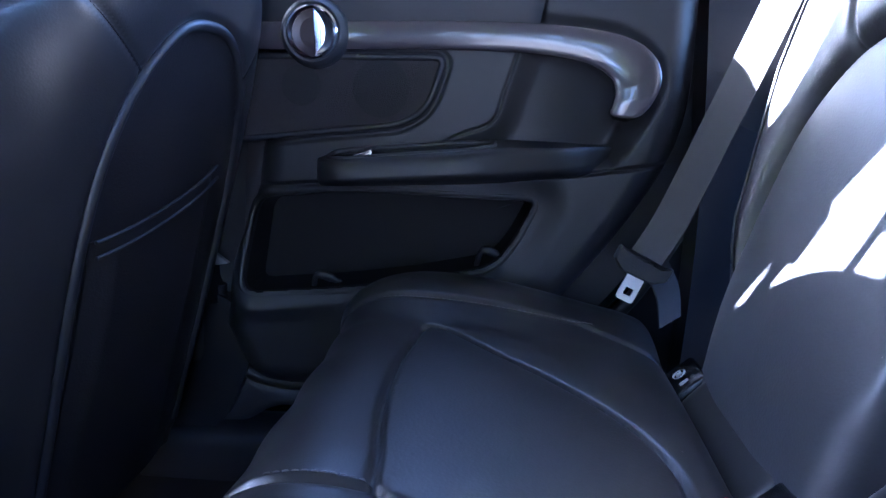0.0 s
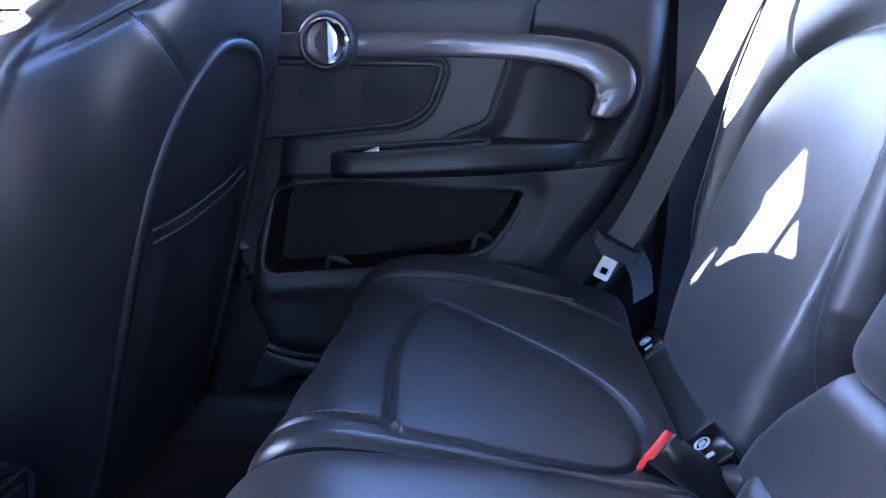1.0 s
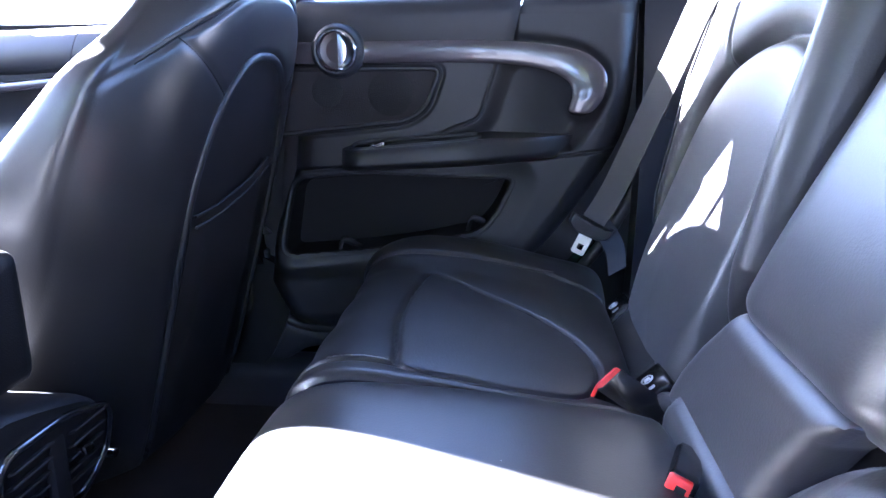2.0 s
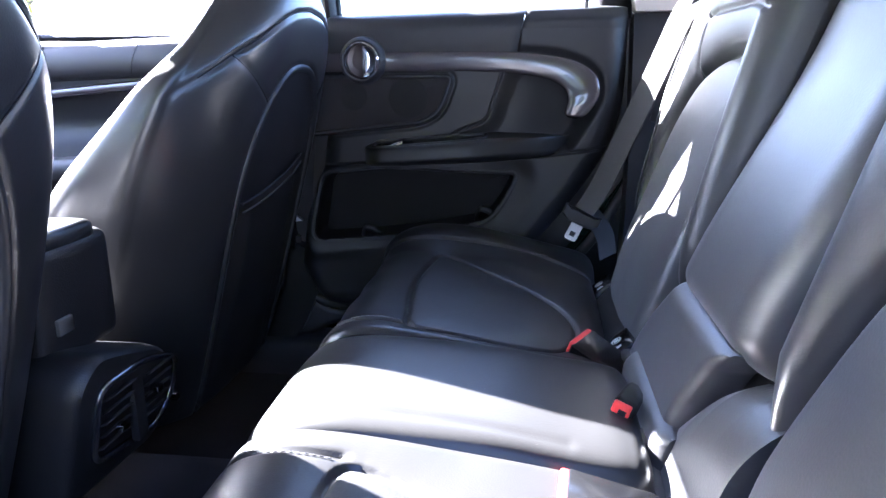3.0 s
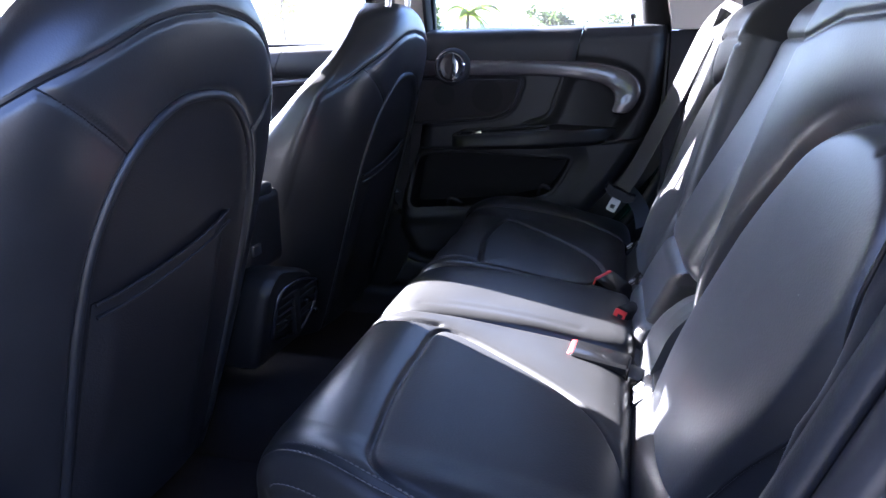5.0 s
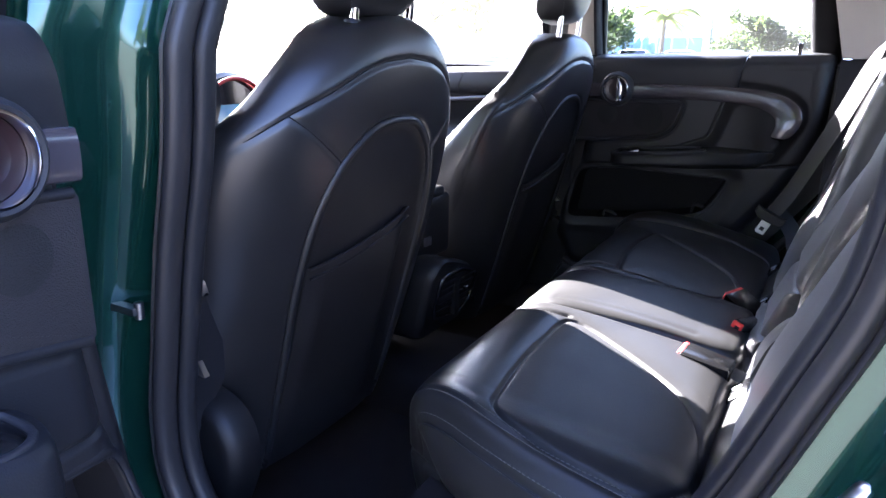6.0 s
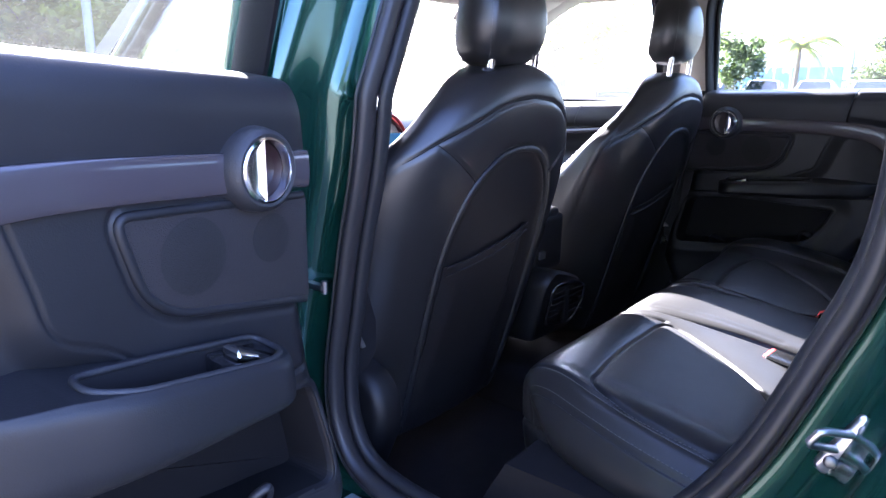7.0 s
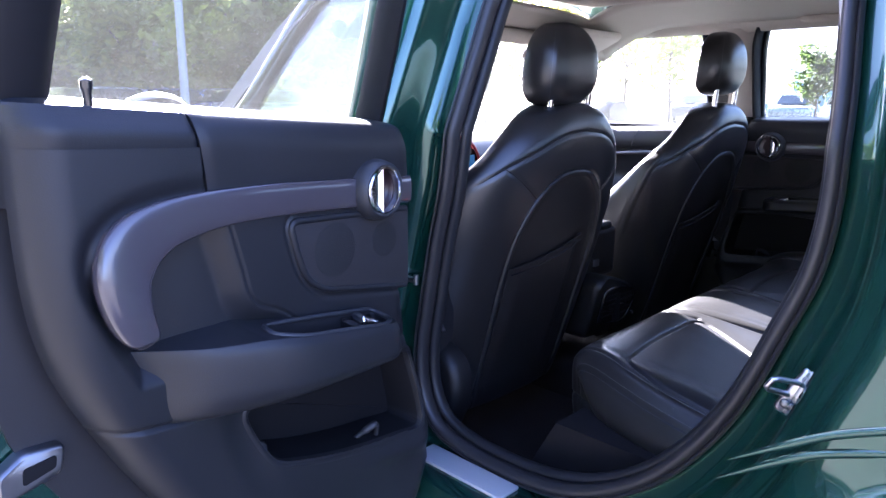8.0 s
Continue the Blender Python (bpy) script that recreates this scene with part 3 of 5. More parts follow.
def buckle(base, tip, wide, label):
    """A seat belt buckle: black body with a red button at its tip."""
    a, b = Vector(base), Vector(tip)
    t = thing("seat_belt_buckle", base, label, "buckle", "seat belt buckles")
    d = (b - a).normalized()
    s = Vector(wide).normalized()
    u = d.cross(s).normalized()
    if u.z < 0:
        u = -u
    L = (b - a).length
    o = rounded([(0, -0.021), (L, -0.024), (L, 0.024), (0, 0.021)], 0.006)
    P = lambda p, q, h: tuple(a + d * p + s * q + u * h)  # noqa: E731
    part("buckle_body", plate(o, P, [(0.003, -0.011), (0, -0.008), (0, 0.008), (0.004, 0.011)]), BUCKLE, t)
    r = rounded([(L - 0.012, -0.021), (L + 0.0035, -0.021), (L + 0.0035, 0.021), (L - 0.012, 0.021)], 0.003)
    part("release_button", plate(r, P, [(0.001, -0.007), (0, -0.006), (0, 0.0085), (0.002, 0.0105)]), RED, t, "bright red release button")
    part("slot", plate(rounded([(L - 0.002, -0.015), (L + 0.0045, -0.015), (L + 0.0045, 0.015), (L - 0.002, 0.015)], 0.001), P, [(0, -0.004), (0, 0.0035)]), DARK, t)
    part("strap", sweep([tuple(a - d * 0.05 - u * 0.012), tuple(a - d * 0.02 - u * 0.004), tuple(a + d * 0.005)], 0.018, 0.003, n=8, up=tuple(u)), WEB, t)


buckle((0.800, 0.066, 0.590), (0.748, 0.097, 0.616), (0.55, 0.78, 0.12), "black seat belt buckle with red button on the rear seat")
buckle((0.795, -0.022, 0.600), (0.772, -0.086, 0.610), (0.35, 0.1, 0.93), "black seat belt buckle with red button in the seat fold")
buckle((0.788, -0.224, 0.606), (0.716, -0.206, 0.612), (0.1, 1.0, 0), "black seat belt buckle with red button lying on the cushion")
t = thing("seat_belt_strap", (0.80, -0.12, 0.60), "folded black belt strap in the seat fold", "seat belt")
part("webbing", sweep(curve([(0.80, -0.06, 0.588), (0.788, -0.10, 0.597), (0.80, -0.145, 0.592), (0.815, -0.19, 0.588)], 6), 0.010, 0.002, n=8), WEB, t)
part("plastic_link", box((0.788, -0.108, 0.602), (0.022, 0.035, 0.018), 0.004), PLASTIC, t)


# ---- outboard seat belts ----
def seat_belt(side):
    f = (lambda y: y) if side > 0 else (lambda y: 2 * MID - y)
    t = thing("rear_seat_belt", (0.78, float(f(0.50)), 0.60), "dark grey seat belt beside the rear backrest with steel tongue", "seat belt", "rear seat belts")

    def ribbon(centre, across, half=0.0215, thick=0.0011):
        C, A = np.array(centre), np.array(across)
        A = A / np.linalg.norm(A, axis=1)[:, None]
        T = np.gradient(C, axis=0)
        N = np.cross(T, A)
        N /= np.linalg.norm(N, axis=1)[:, None]
        R = [[tuple(c + a * half * sa + n * thick * sn) for sa, sn in ((-1, -1), (1, -1), (1, 1), (-1, 1))] for c, a, n in zip(C, A, N)]
        return loft(R)

    c1 = curve([(0.962, 0.47, 1.075), (0.925, 0.50, 1.03), (0.885, 0.505, 0.93), (0.845, 0.497, 0.835), (0.805, 0.485, 0.745), (0.778, 0.475, 0.700)], 8)
    c1 = np.array([(x, f(y), z) for x, y, z in c1])
    n = len(c1)
    a1 = np.array([(0.60, -0.70 * side, -0.34 + 0.1 * i / n) for i in range(n)])
    part("webbing", ribbon(c1, a1), WEB, t)
    c2 = curve([(0.782, 0.486, 0.700), (0.802, 0.520, 0.675), (0.822, 0.545, 0.640), (0.83, 0.555, 0.60)], 8)
    c2 = np.array([(x, f(y), z) for x, y, z in c2])
    part("lap_webbing", ribbon(c2, np.array([(0.7, 0.6 * side, 0.2)] * len(c2))), WEB, t)
    c3 = curve([(0.955, 0.485, 1.06), (0.935, 0.525, 0.98), (0.915, 0.540, 0.90), (0.905, 0.560, 0.84)], 8)
    c3 = np.array([(x, f(y), z) for x, y, z in c3])
    part("rear_webbing", ribbon(c3, np.array([(0.75, 0.35 * side, -0.3)] * len(c3))), WEB, t)
    # the tongue
    o = Vector((0.772, f(0.470), 0.690))
    d = Vector((-0.42, -0.05 * side, -0.90)).normalized()
    s = Vector((0.85, 0.10 * side, -0.42)).normalized()
    s = (s - d * s.dot(d)).normalized()
    u = d.cross(s)
    P = lambda a, b, h: tuple(o + d * a + s * b + u * h)  # noqa: E731
    part("tongue_grip", plate(rounded([(-0.014, -0.034), (0.004, -0.034), (0.013, -0.02), (0.013, 0.02), (0.004, 0.034), (-0.014, 0.034), (-0.008, 0.02), (-0.008, -0.02)], 0.004), P, [(0.002, -0.006), (0, -0.003), (0, 0.003), (0.002, 0.006)]), PLASTIC2, t)
    hole = rounded([(0.027, -0.005), (0.036, -0.005), (0.036, 0.005), (0.027, 0.005)], 0.001, 4)
    rim = rounded([(0.010, -0.0105), (0.043, -0.0105), (0.043, 0.0105), (0.010, 0.0105)], 0.004, 4)
    k = len(hole)
    V, F = [], []
    for h in (-0.0013, 0.0013):
        V += [P(a, b, h) for a, b in rim] + [P(a, b, h) for a, b in hole]
    for i in range(k):
        j = (i + 1) % k
        F += [(i, j, k + j, k + i), (2 * k + i, 3 * k + i, 3 * k + j, 2 * k + j), (i, 2 * k + i, 2 * k + j, j), (k + i, k + j, 3 * k + j, 3 * k + i)]
    part("tongue", (V, F), TONGUE, t, "satin steel belt tongue with a square slot")


seat_belt(1)
t = thing("belt_tongue", (0.775, -0.575, 0.60), "steel seat belt tongue on a dark strap at the cushion edge", "seat belt")
part("tongue", box((0.752, -0.560, 0.606), (0.040, 0.022, 0.003), 0.001, Matrix.Rotation(radians(12), 4, "Y")), SATIN, t)
part("webbing", sweep([(0.772, -0.562, 0.602), (0.80, -0.575, 0.598), (0.84, -0.60, 0.585)], 0.020, 0.0015, n=8, square=4), WEB, t)


# ---- front seats ----
def front_seat(yc, dx, hy, rise, label):
    t = thing("bucket_seat", (0.0 + dx, yc, 0.34), label, "car seat", "front seats")
    back = lambda z: 0.350 + dx + 0.27 * (z - 1.02)  # noqa: E731
    zs = np.r_[np.linspace(0.40, 0.80, 40), np.linspace(0.803, 1.0, 66), 1.0 + 0.078 * np.sin(np.linspace(0.03, 1, 40) * math.pi / 2)]
    wide = curve([(0.40, 0.225), (0.46, 0.250), (0.60, 0.275), (0.75, 0.285), (0.85, 0.280), (0.93, 0.256), (0.99, 0.212), (1.03, 0.170), (1.06, 0.126), (1.078, 0.05)], 8)
    half = np.interp(zs, wide[:, 0], wide[:, 1])
    edge = curve([(0.40, 0.19), (0.60, 0.186), (0.72, 0.172), (0.80, 0.145), (0.88, 0.105), (0.95, 0.070), (1.0, 0.05), (1.078, 0.02)], 8)
    roll = np.clip((zs - 0.98) / 0.098, 0, 1)
    xr = np.array([back(z) for z in zs]) - 0.06 * (1 - np.sqrt(1 - 0.999 * roll**2))
    depth = np.interp(zs, [0.40, 0.6, 0.8, 0.95, 1.05, 1.078], [0.19, 0.20, 0.19, 0.15, 0.105, 0.03])
    n = 260
    a = np.arange(n) / n * 2 * math.pi
    a = a - 0.42 * np.sin(2 * a) / 2
    ring = []
    pan = curve([(0.143, 0.40), (0.150, 0.60), (0.152, 0.72), (0.142, 0.81), (0.112, 0.88), (0.06, 0.926), (0, 0.937), (-0.06, 0.926), (-0.112, 0.88), (-0.142, 0.81), (-0.152, 0.72), (-0.150, 0.60), (-0.143, 0.40)], 8)
    for z, h, x, dp in zip(zs, half, xr, depth):
        c, s = np.cos(a), np.sin(a)
        e = 2 / 3.6
        yy = h * np.sign(s) * np.abs(s) ** e
        yy = np.where((yy < 0) & (yc > 0), yy * (1 + 0.045 * float(step(0.6, 0.75, z) * (1 - step(0.93, 1.02, z)))), yy)
        yy = np.where((yy > 0) & (yc > 0), yy * (1 + 0.10 * float(step(0.90, 1.0, z))), yy)
        side = np.clip(np.abs(yy) / h, 0, 1)
        thin = min(dp, float(np.interp(z, edge[:, 0], edge[:, 1])))
        deep = thin + (dp - thin) * (1 - side**4)
        xx = np.sign(c) * np.abs(c) ** e * deep / 2
        # side bolsters reach forward, the middle of the front is hollow
        xx = np.where(c < 0, xx - 0.05 * np.exp(-(((np.abs(yy) - h * 0.88) / 0.05) ** 2)) * step(0.45, 0.6, z) * (1 - step(0.72, 0.93, z)), xx)
        # both faces fall away forwards at the edges
        px = x - deep / 2 + xx - 0.055 * side**4
        Zt = np.full(n, z) - 0.02 * (np.abs(yy) / 0.25) ** 2 * step(0.9, 1.0, z)
        ring.append(np.stack([px, yy + yc, Zt], 1))
    R = np.array(ring)
    R0 = R.copy()
    # seams on the upper back
    Yl = R[..., 1] - yc
    rear = np.cos(a)[None] > 0
    seam1 = near(np.abs(Yl), R[..., 2], [(0.0, 1.021), (0.06, 1.015), (0.10, 1.003), (0.15, 0.977), (0.195, 0.954), (0.25, 0.917), (0.30, 0.88)])
    seam2 = near(np.abs(Yl), R[..., 2], [(0.197, 0.953), (0.155, 0.920), (0.115, 0.889)])
    sd = near(np.abs(Yl), R[..., 2], np.abs(pan))
    flat = 1 - np.clip(np.abs(Yl) / np.abs(Yl).max(axis=1, keepdims=True), 0, 1) ** 8
    R[..., 0] += np.where(rear, groove(np.minimum(seam1, seam2), 0.0040, 0.0028) * flat, 0)
    inpan = inside(np.abs(Yl), R[..., 2], np.vstack([[(-0.01, 0.937)], np.abs(pan[len(pan) // 2:])[::1], [(-0.01, 0.40)]]))
    R[..., 0] += np.where(rear, np.where(inpan, -0.010 * (1 - np.exp(-sd / 0.008)), -0.010 * np.exp(-((sd / 0.006) ** 2))), 0)
    m = (inpan & rear)[:-1]
    part("back_cover", join(gridn(R, ~m, wrap=True), ([tuple(p) for p in R[-1]], [tuple(range(n))], [(0, 0, 1)] * n)), SEATLEATHER, t)
    part("back_panel", gridn(R, m, wrap=True), SHELL, t, "dark vinyl panel with a map pocket")
    # piping round the panel
    def on_back(y, z, out=0.0):
        i = int(np.clip(np.searchsorted(zs, z) - 1, 0, len(zs) - 2))
        f = (z - zs[i]) / (zs[i + 1] - zs[i])
        x = []
        for row in (R0[i], R0[i + 1]):
            row = row[np.cos(a) > 0]
            o = np.argsort(row[:, 1])
            x.append(float(np.interp(y + yc, row[o, 1], row[o, 0])))
        return (x[0] * (1 - f) + x[1] * f + out, y + yc, z)

    part("piping", sweep([on_back(y, z, -0.0055) for y, z in pan[2:-2]], 0.0062, n=12, up=(1, 0, 0)), PIPING, t, "grey piping round the back panel")
    for k in (1, -1):
        for line in ([(0.0, 1.021), (0.06, 1.015), (0.10, 1.003), (0.15, 0.977), (0.195, 0.954), (0.24, 0.924)], [(0.197, 0.953), (0.155, 0.920), (0.115, 0.889)]):
            part("seam", sweep([on_back(k * y, z, -0.0026) for y, z in curve(line, 8)], 0.0011, n=6, up=(1, 0, 0)), DARK, t)
        part("seam", stitch([on_back(k * y, z + 0.006, -0.0004) for y, z in curve([(0.0, 1.021), (0.06, 1.015), (0.10, 1.003), (0.15, 0.977), (0.195, 0.954), (0.24, 0.924)], 6)], 0.0005), PIPING, t)
    # pocket: a patch with a slanting elastic edge, its side creased down the panel
    lip = curve([(-0.136, 0.742), (-0.08, 0.748), (-0.02, 0.758), (0.04, 0.772), (0.088, 0.790)], 8)
    grid_p = []
    for y, z in lip:
        w = min(1.0, min(y + 0.142, 0.094 - y) / 0.03)
        col = [on_back(y, z - (z - 0.45) * v, -0.0085 + w * (0.004 + 0.009 * math.sin(min(1, 0.15 + v * 1.1) * math.pi))) for v in np.linspace(0, 1, 16)]
        grid_p.append(col)
    part("map_pocket", block(np.array(grid_p), np.array([-0.004, 0, 0])), SHELL, t, "dark map pocket with elastic edge")
    for dz in (0.0, -0.014):
        part("pocket_edge", sweep([on_back(y, z + dz, -0.002 + (0.003 if dz else 0)) for y, z in lip], 0.0022, n=8, up=(1, 0, 0)), SHELL, t)
    # headrest
    for k in (-0.065, 0.065):
        part("headrest_post", sweep([(0.300 + dx, hy + k + 0.35 * rise, 1.02), (0.306 + dx, hy + k + 0.35 * rise, 1.06), (0.312 + dx, hy + k + 0.35 * rise, 1.115 + rise)], 0.0062, n=12, up=(1, 0, 0)), CHROME, t, "chrome headrest post")
        part("post_sleeve", lathe([(0.011, -0.012), (0.011, 0.003), (0.008, 0.006)], (0.303 + dx, hy + k + 0.35 * rise, 1.063), (0, 0, 1), 16), PLASTIC, t)
    hz = np.linspace(-1, 1, 44)
    H = []
    for v in hz:
        z = 1.150 + rise + (0.082 + 0.15 * rise) * v
        fall = (1 - abs(v) ** 3.0) ** (1 / 2.6)
        w = (0.094 - 0.016 * (v > -0.3) * (v + 0.3) ** 2) * max(fall, 0.02)
        dpt = (0.043 - 0.006 * v) * max(fall, 0.02)
        cx = 0.304 + dx - 0.012 * v**2 + 0.004 * v
        b = np.arange(56) / 56 * 2 * math.pi
        c, s = np.cos(b), np.sin(b)
        px = cx + dpt * np.sign(c) * np.abs(c) ** 0.68 - 0.02 * np.abs(s) ** 4
        py = hy - (0.0 if rise else 0.016) + w * np.sign(s) * np.abs(s) ** 0.68
        H.append(np.stack([px, py, np.full(56, z)], 1))
    H = np.array(H)
    g1 = groove(np.abs(H[..., 1] - hy) - 0.075 - 0.02 * (1.15 + rise - H[..., 2]), 0.004, 0.004)
    H[..., 0] += g1 * 0.6
    g = [int(np.argmin(np.abs(b - q))) for q in (0.95, 2 * math.pi - 0.95)]
    for j in g:
        part("headrest_seam", stitch([tuple(p + np.array([0.0012, 0, 0])) for p in H[4:-4, j]]), THREAD, t)
    part("headrest", join(grid(H, wrap=True), ([tuple(p) for p in H[-1]], [tuple(range(56))]), ([tuple(p) for p in H[0]], [tuple(range(56))])), SEATLEATHER, t, "rounded black leather headrest")
    # seat cushion, side cover and slide
    o = rounded([(-0.48 + dx, -0.25), (0.10 + dx, -0.25), (0.10 + dx, 0.25), (-0.48 + dx, 0.25)], 0.09)
    part("seat_cushion", plate(o, lambda p, q, h: (p, yc + q, h), [(0.05, 0.36), (0.01, 0.40), (0, 0.46), (0.01, 0.53), (0.05, 0.56)]), SEATLEATHER, t)
    for k in (1 if yc > 0 else -1,):
        o = rounded([(-0.20 + dx, 0.36), (0.20 + dx, 0.36), (0.262 + dx, 0.50), (0.245 + dx, 0.575), (0.16 + dx, 0.605), (0.0 + dx, 0.56), (-0.20 + dx, 0.44)], 0.06)
        part("side_cover", plate(o, lambda p, q, h: (p, yc + k * (0.236 + h), q), [(0.0, 0.0), (0, 0.03), (0.008, 0.045), (0.02, 0.05)]), CONSOLE, t, "rounded black plastic recliner cover")
    part("adjust_bar", sweep([(0.08 + dx, yc + 0.16, 0.41), (0.06 + dx, yc + 0.17, 0.335)], 0.004, n=8), PLASTIC, t)
    part("bar_tip", lathe([(0.002, -0.01), (0.008, -0.006), (0.008, 0.006), (0.002, 0.01)], (0.06 + dx, yc + 0.17, 0.335), (1, 0, -1), 12), SATIN, t)
    return t


front_seat(-0.360, 0.0, -0.372, 0.0, "black leather driver seat with piped back panel and map pocket")
front_seat(0.400, -0.005, 0.387, 0.034, "black leather front passenger seat with piped back panel")


# ---- doors ----
HINGE, OPEN = (0.178, -0.772), radians(83.0)


def right_side(x, d, z):
    return (x, 0.60 + d, z)


def left_open(x, d, z):
    x = 0.372 + (x - 0.372) * 0.93
    rx, ry = x - HINGE[0], -(0.60 + d) - HINGE[1]
    c, s = math.cos(OPEN), math.sin(OPEN)
    return (HINGE[0] + c * rx + s * ry, HINGE[1] - s * rx + c * ry, 0.933 + (z - 0.93) * 1.15 + 0.036 * (x - 0.37))


def lean(z):
    """How far the upper body leans inwards."""
    return -0.36 * max(0.0, z - 1.03)


def rear_door(M, label, drop=1.0, rim=0.0):
    t = thing("rear_door", M(0.50, 0.10, 0.43), label, "car door", "rear doors")
    out = Vector(M(0.5, 1, 0.7)) - Vector(M(0.5, 0, 0.7))

    # main panel: pocket, dished recess behind the grip, rolled lower front corner
    pocket = rounded([(0.256, 0.602), (0.38, 0.610), (0.50, 0.627), (0.605, 0.650), (0.634, 0.688), (0.660, 0.742), (0.40, 0.752), (0.278, 0.738)], [0.030, 0.05, 0.05, 0.035, 0.04, 0.015, 0.03, 0.03], 8)
    if drop != 1.0:
        pocket = rounded([(0.256, 0.602), (0.38, 0.608), (0.48, 0.622), (0.575, 0.645), (0.602, 0.682), (0.622, 0.722), (0.40, 0.728), (0.278, 0.724)], [0.030, 0.05, 0.05, 0.035, 0.04, 0.02, 0.03, 0.03], 8)
    scoop = np.vstack([curve([(0.480, 0.780), (0.548, 0.822), (0.597, 0.843), (0.613, 0.883), (0.630, 0.935)], 8), curve([(0.66, 0.955), (0.74, 0.948), (0.792, 0.918), (0.806, 0.875), (0.792, 0.830), (0.760, 0.780)], 8)])
    zs = np.linspace(0.43, 1.004, 256)
    front = np.interp(zs, [0.43, 0.47, 0.55, 0.65, 0.75, 0.82, 0.97], [0.315, 0.262, 0.222, 0.240, 0.275, 0.285, 0.290])
    edge = curve([(0.43, 0.555), (0.50, 0.612), (0.60, 0.696), (0.68, 0.760), (0.76, 0.812), (0.82, 0.840), (0.89, 0.852), (1.0, 0.853)], 6)
    rear = np.interp(zs, edge[:, 0], edge[:, 1])
    u = np.linspace(0, 1, 270)
    X = front[None] + u[:, None] * (rear - front)[None]
    Z = np.broadcast_to(zs[None], X.shape)
    seam_x, seam_z = [0.20, 0.26, 0.36, 0.61, 0.71, 0.81, 0.86], [0.746, 0.751, 0.758, 0.769, 0.778, 0.791, 0.797] if drop == 1.0 else [0.745, 0.747, 0.745, 0.737, 0.738, 0.745, 0.750]
    hi = curve([(0.290, 0.9645), (0.43, 0.9655), (0.56, 0.966), (0.66, 0.963), (0.72, 0.957), (0.765, 0.946), (0.793, 0.926), (0.803, 0.902), (0.799, 0.878), (0.784, 0.856), (0.764, 0.846)], 8)
    x0 = 0.262 if drop == 1.0 else 0.292
    speaker = rounded([(x0, 0.8185 - 0.1 * (0.30 - x0)), (0.480, 0.838), (0.514, 0.858), (0.537, 0.922), (x0, 0.922)], [0.006, 0.035, 0.03, 0.016, 0.006])

    dip = 0.36 if drop == 1.0 else 0.66

    def relief(X, Z):
        sp = signed(X, Z, pocket)
        D = 0.009 * step(0.050, 0.004, sp) * step(0.56, 0.66, X)
        D = D - 0.008 * np.exp(-(((sp - 0.020) / 0.015) ** 2)) * step(0.45, 0.30, X) * step(0.74, 0.68, Z)
        sc = signed(X, Z, scoop)
        soft = 0.034 + 0.006 * step(0.70, 0.79, X)
        D += 0.034 * step(0.0, 1.0, -sc / soft) * (dip + (1 - dip) * step(0.63, 0.78, X))
        D += 0.012 * step(0.955, 0.985, Z) * step(0.662, 0.652, X)
        D += 0.007 * np.exp(-((near(X, Z, hi) / 0.010) ** 2)) * step(0.56, 0.66, X) + 0.014 * step(0.982, 0.992, Z) * step(0.662, 0.652, X)
        D -= 0.010 * np.exp(-(((X - 0.255) / 0.05) ** 2)) * step(0.72, 0.60, Z)
        D -= groove(near(X, Z, list(zip(seam_x, seam_z))), 0.0022, 0.005)
        D -= groove(near(X, Z, scoop[:33]), 0.0018, 0.003) * (X > 0.5)
        D -= groove(signed(X, Z, speaker) - 0.0085, 0.003, 0.003)
        return D

    sp = signed(X, Z, pocket)
    D = relief(X, Z)
    e = np.minimum(X - front[None], rear[None] - X)
    D += 0.05 * (1 - np.sqrt(np.clip(1 - (1 - np.clip(e / 0.045, 0, 1)) ** 2, 0, 1)))
    D += 0.10 * np.clip((0.50 - Z) / 0.07, 0, 1) ** 2
    P = np.array([[M(X[i, j], D[i, j], Z[i, j]) for j in range(X.shape[1])] for i in range(X.shape[0])])
    deep = (sp < -0.0015)[:-1, :-1]
    part("door_panel", gridn(P, ~deep), PLASTIC, t)
    # the pocket: rolled lip and an inside whose shade is in its dark colour
    mouth = np.vstack([np.linspace(pocket[k], pocket[(k + 1) % len(pocket)], 6)[:-1] for k in range(len(pocket))])
    lie = relief(mouth[:, 0], mouth[:, 1]) + 0.05 * (1 - np.sqrt(np.clip(1 - (1 - np.clip((mouth[:, 0] - np.interp(mouth[:, 1], zs, front)) / 0.045, 0, 1)) ** 2, 0, 1)))
    ring = lambda d, h: [M(a, min(q + h, 0.072), b) for (a, b), q in zip(inset(mouth, d), lie)]  # noqa: E731
    part("pocket_lip", loft([ring(d, h) for d, h in ((-0.0080, 0.0012), (-0.0055, -0.0009), (-0.0015, -0.0011), (0.001, 0.0012), (0.002, 0.005), (0.003, 0.010))], caps=False), PLASTIC, t)
    part("pocket_liner", join(loft([ring(0.003, 0.010), ring(0.006, 0.030), ring(0.008, 0.072)], caps=False), (ring(0.008, 0.072), [tuple(range(len(mouth)))])), DARK, t, "door pocket, inside coloured dark for its shade")
    # upper pad along the window sill
    for x0, x1 in ((0.290, 0.656), (0.6575, 0.853)):
        xs = np.linspace(x0, x1, 40)
        v = np.linspace(0, 1, 26)
        prof = curve([(0.0030, 0.940), (0.0008, 0.956), (-0.0022, 0.980), (-0.0022, 1.006), (0.012, 1.027), (0.060, 1.034)], 6)
        s = np.linspace(0, len(prof) - 1, 26)
        pd, pz = np.interp(s, range(len(prof)), prof[:, 0]), np.interp(s, range(len(prof)), prof[:, 1])
        A = []
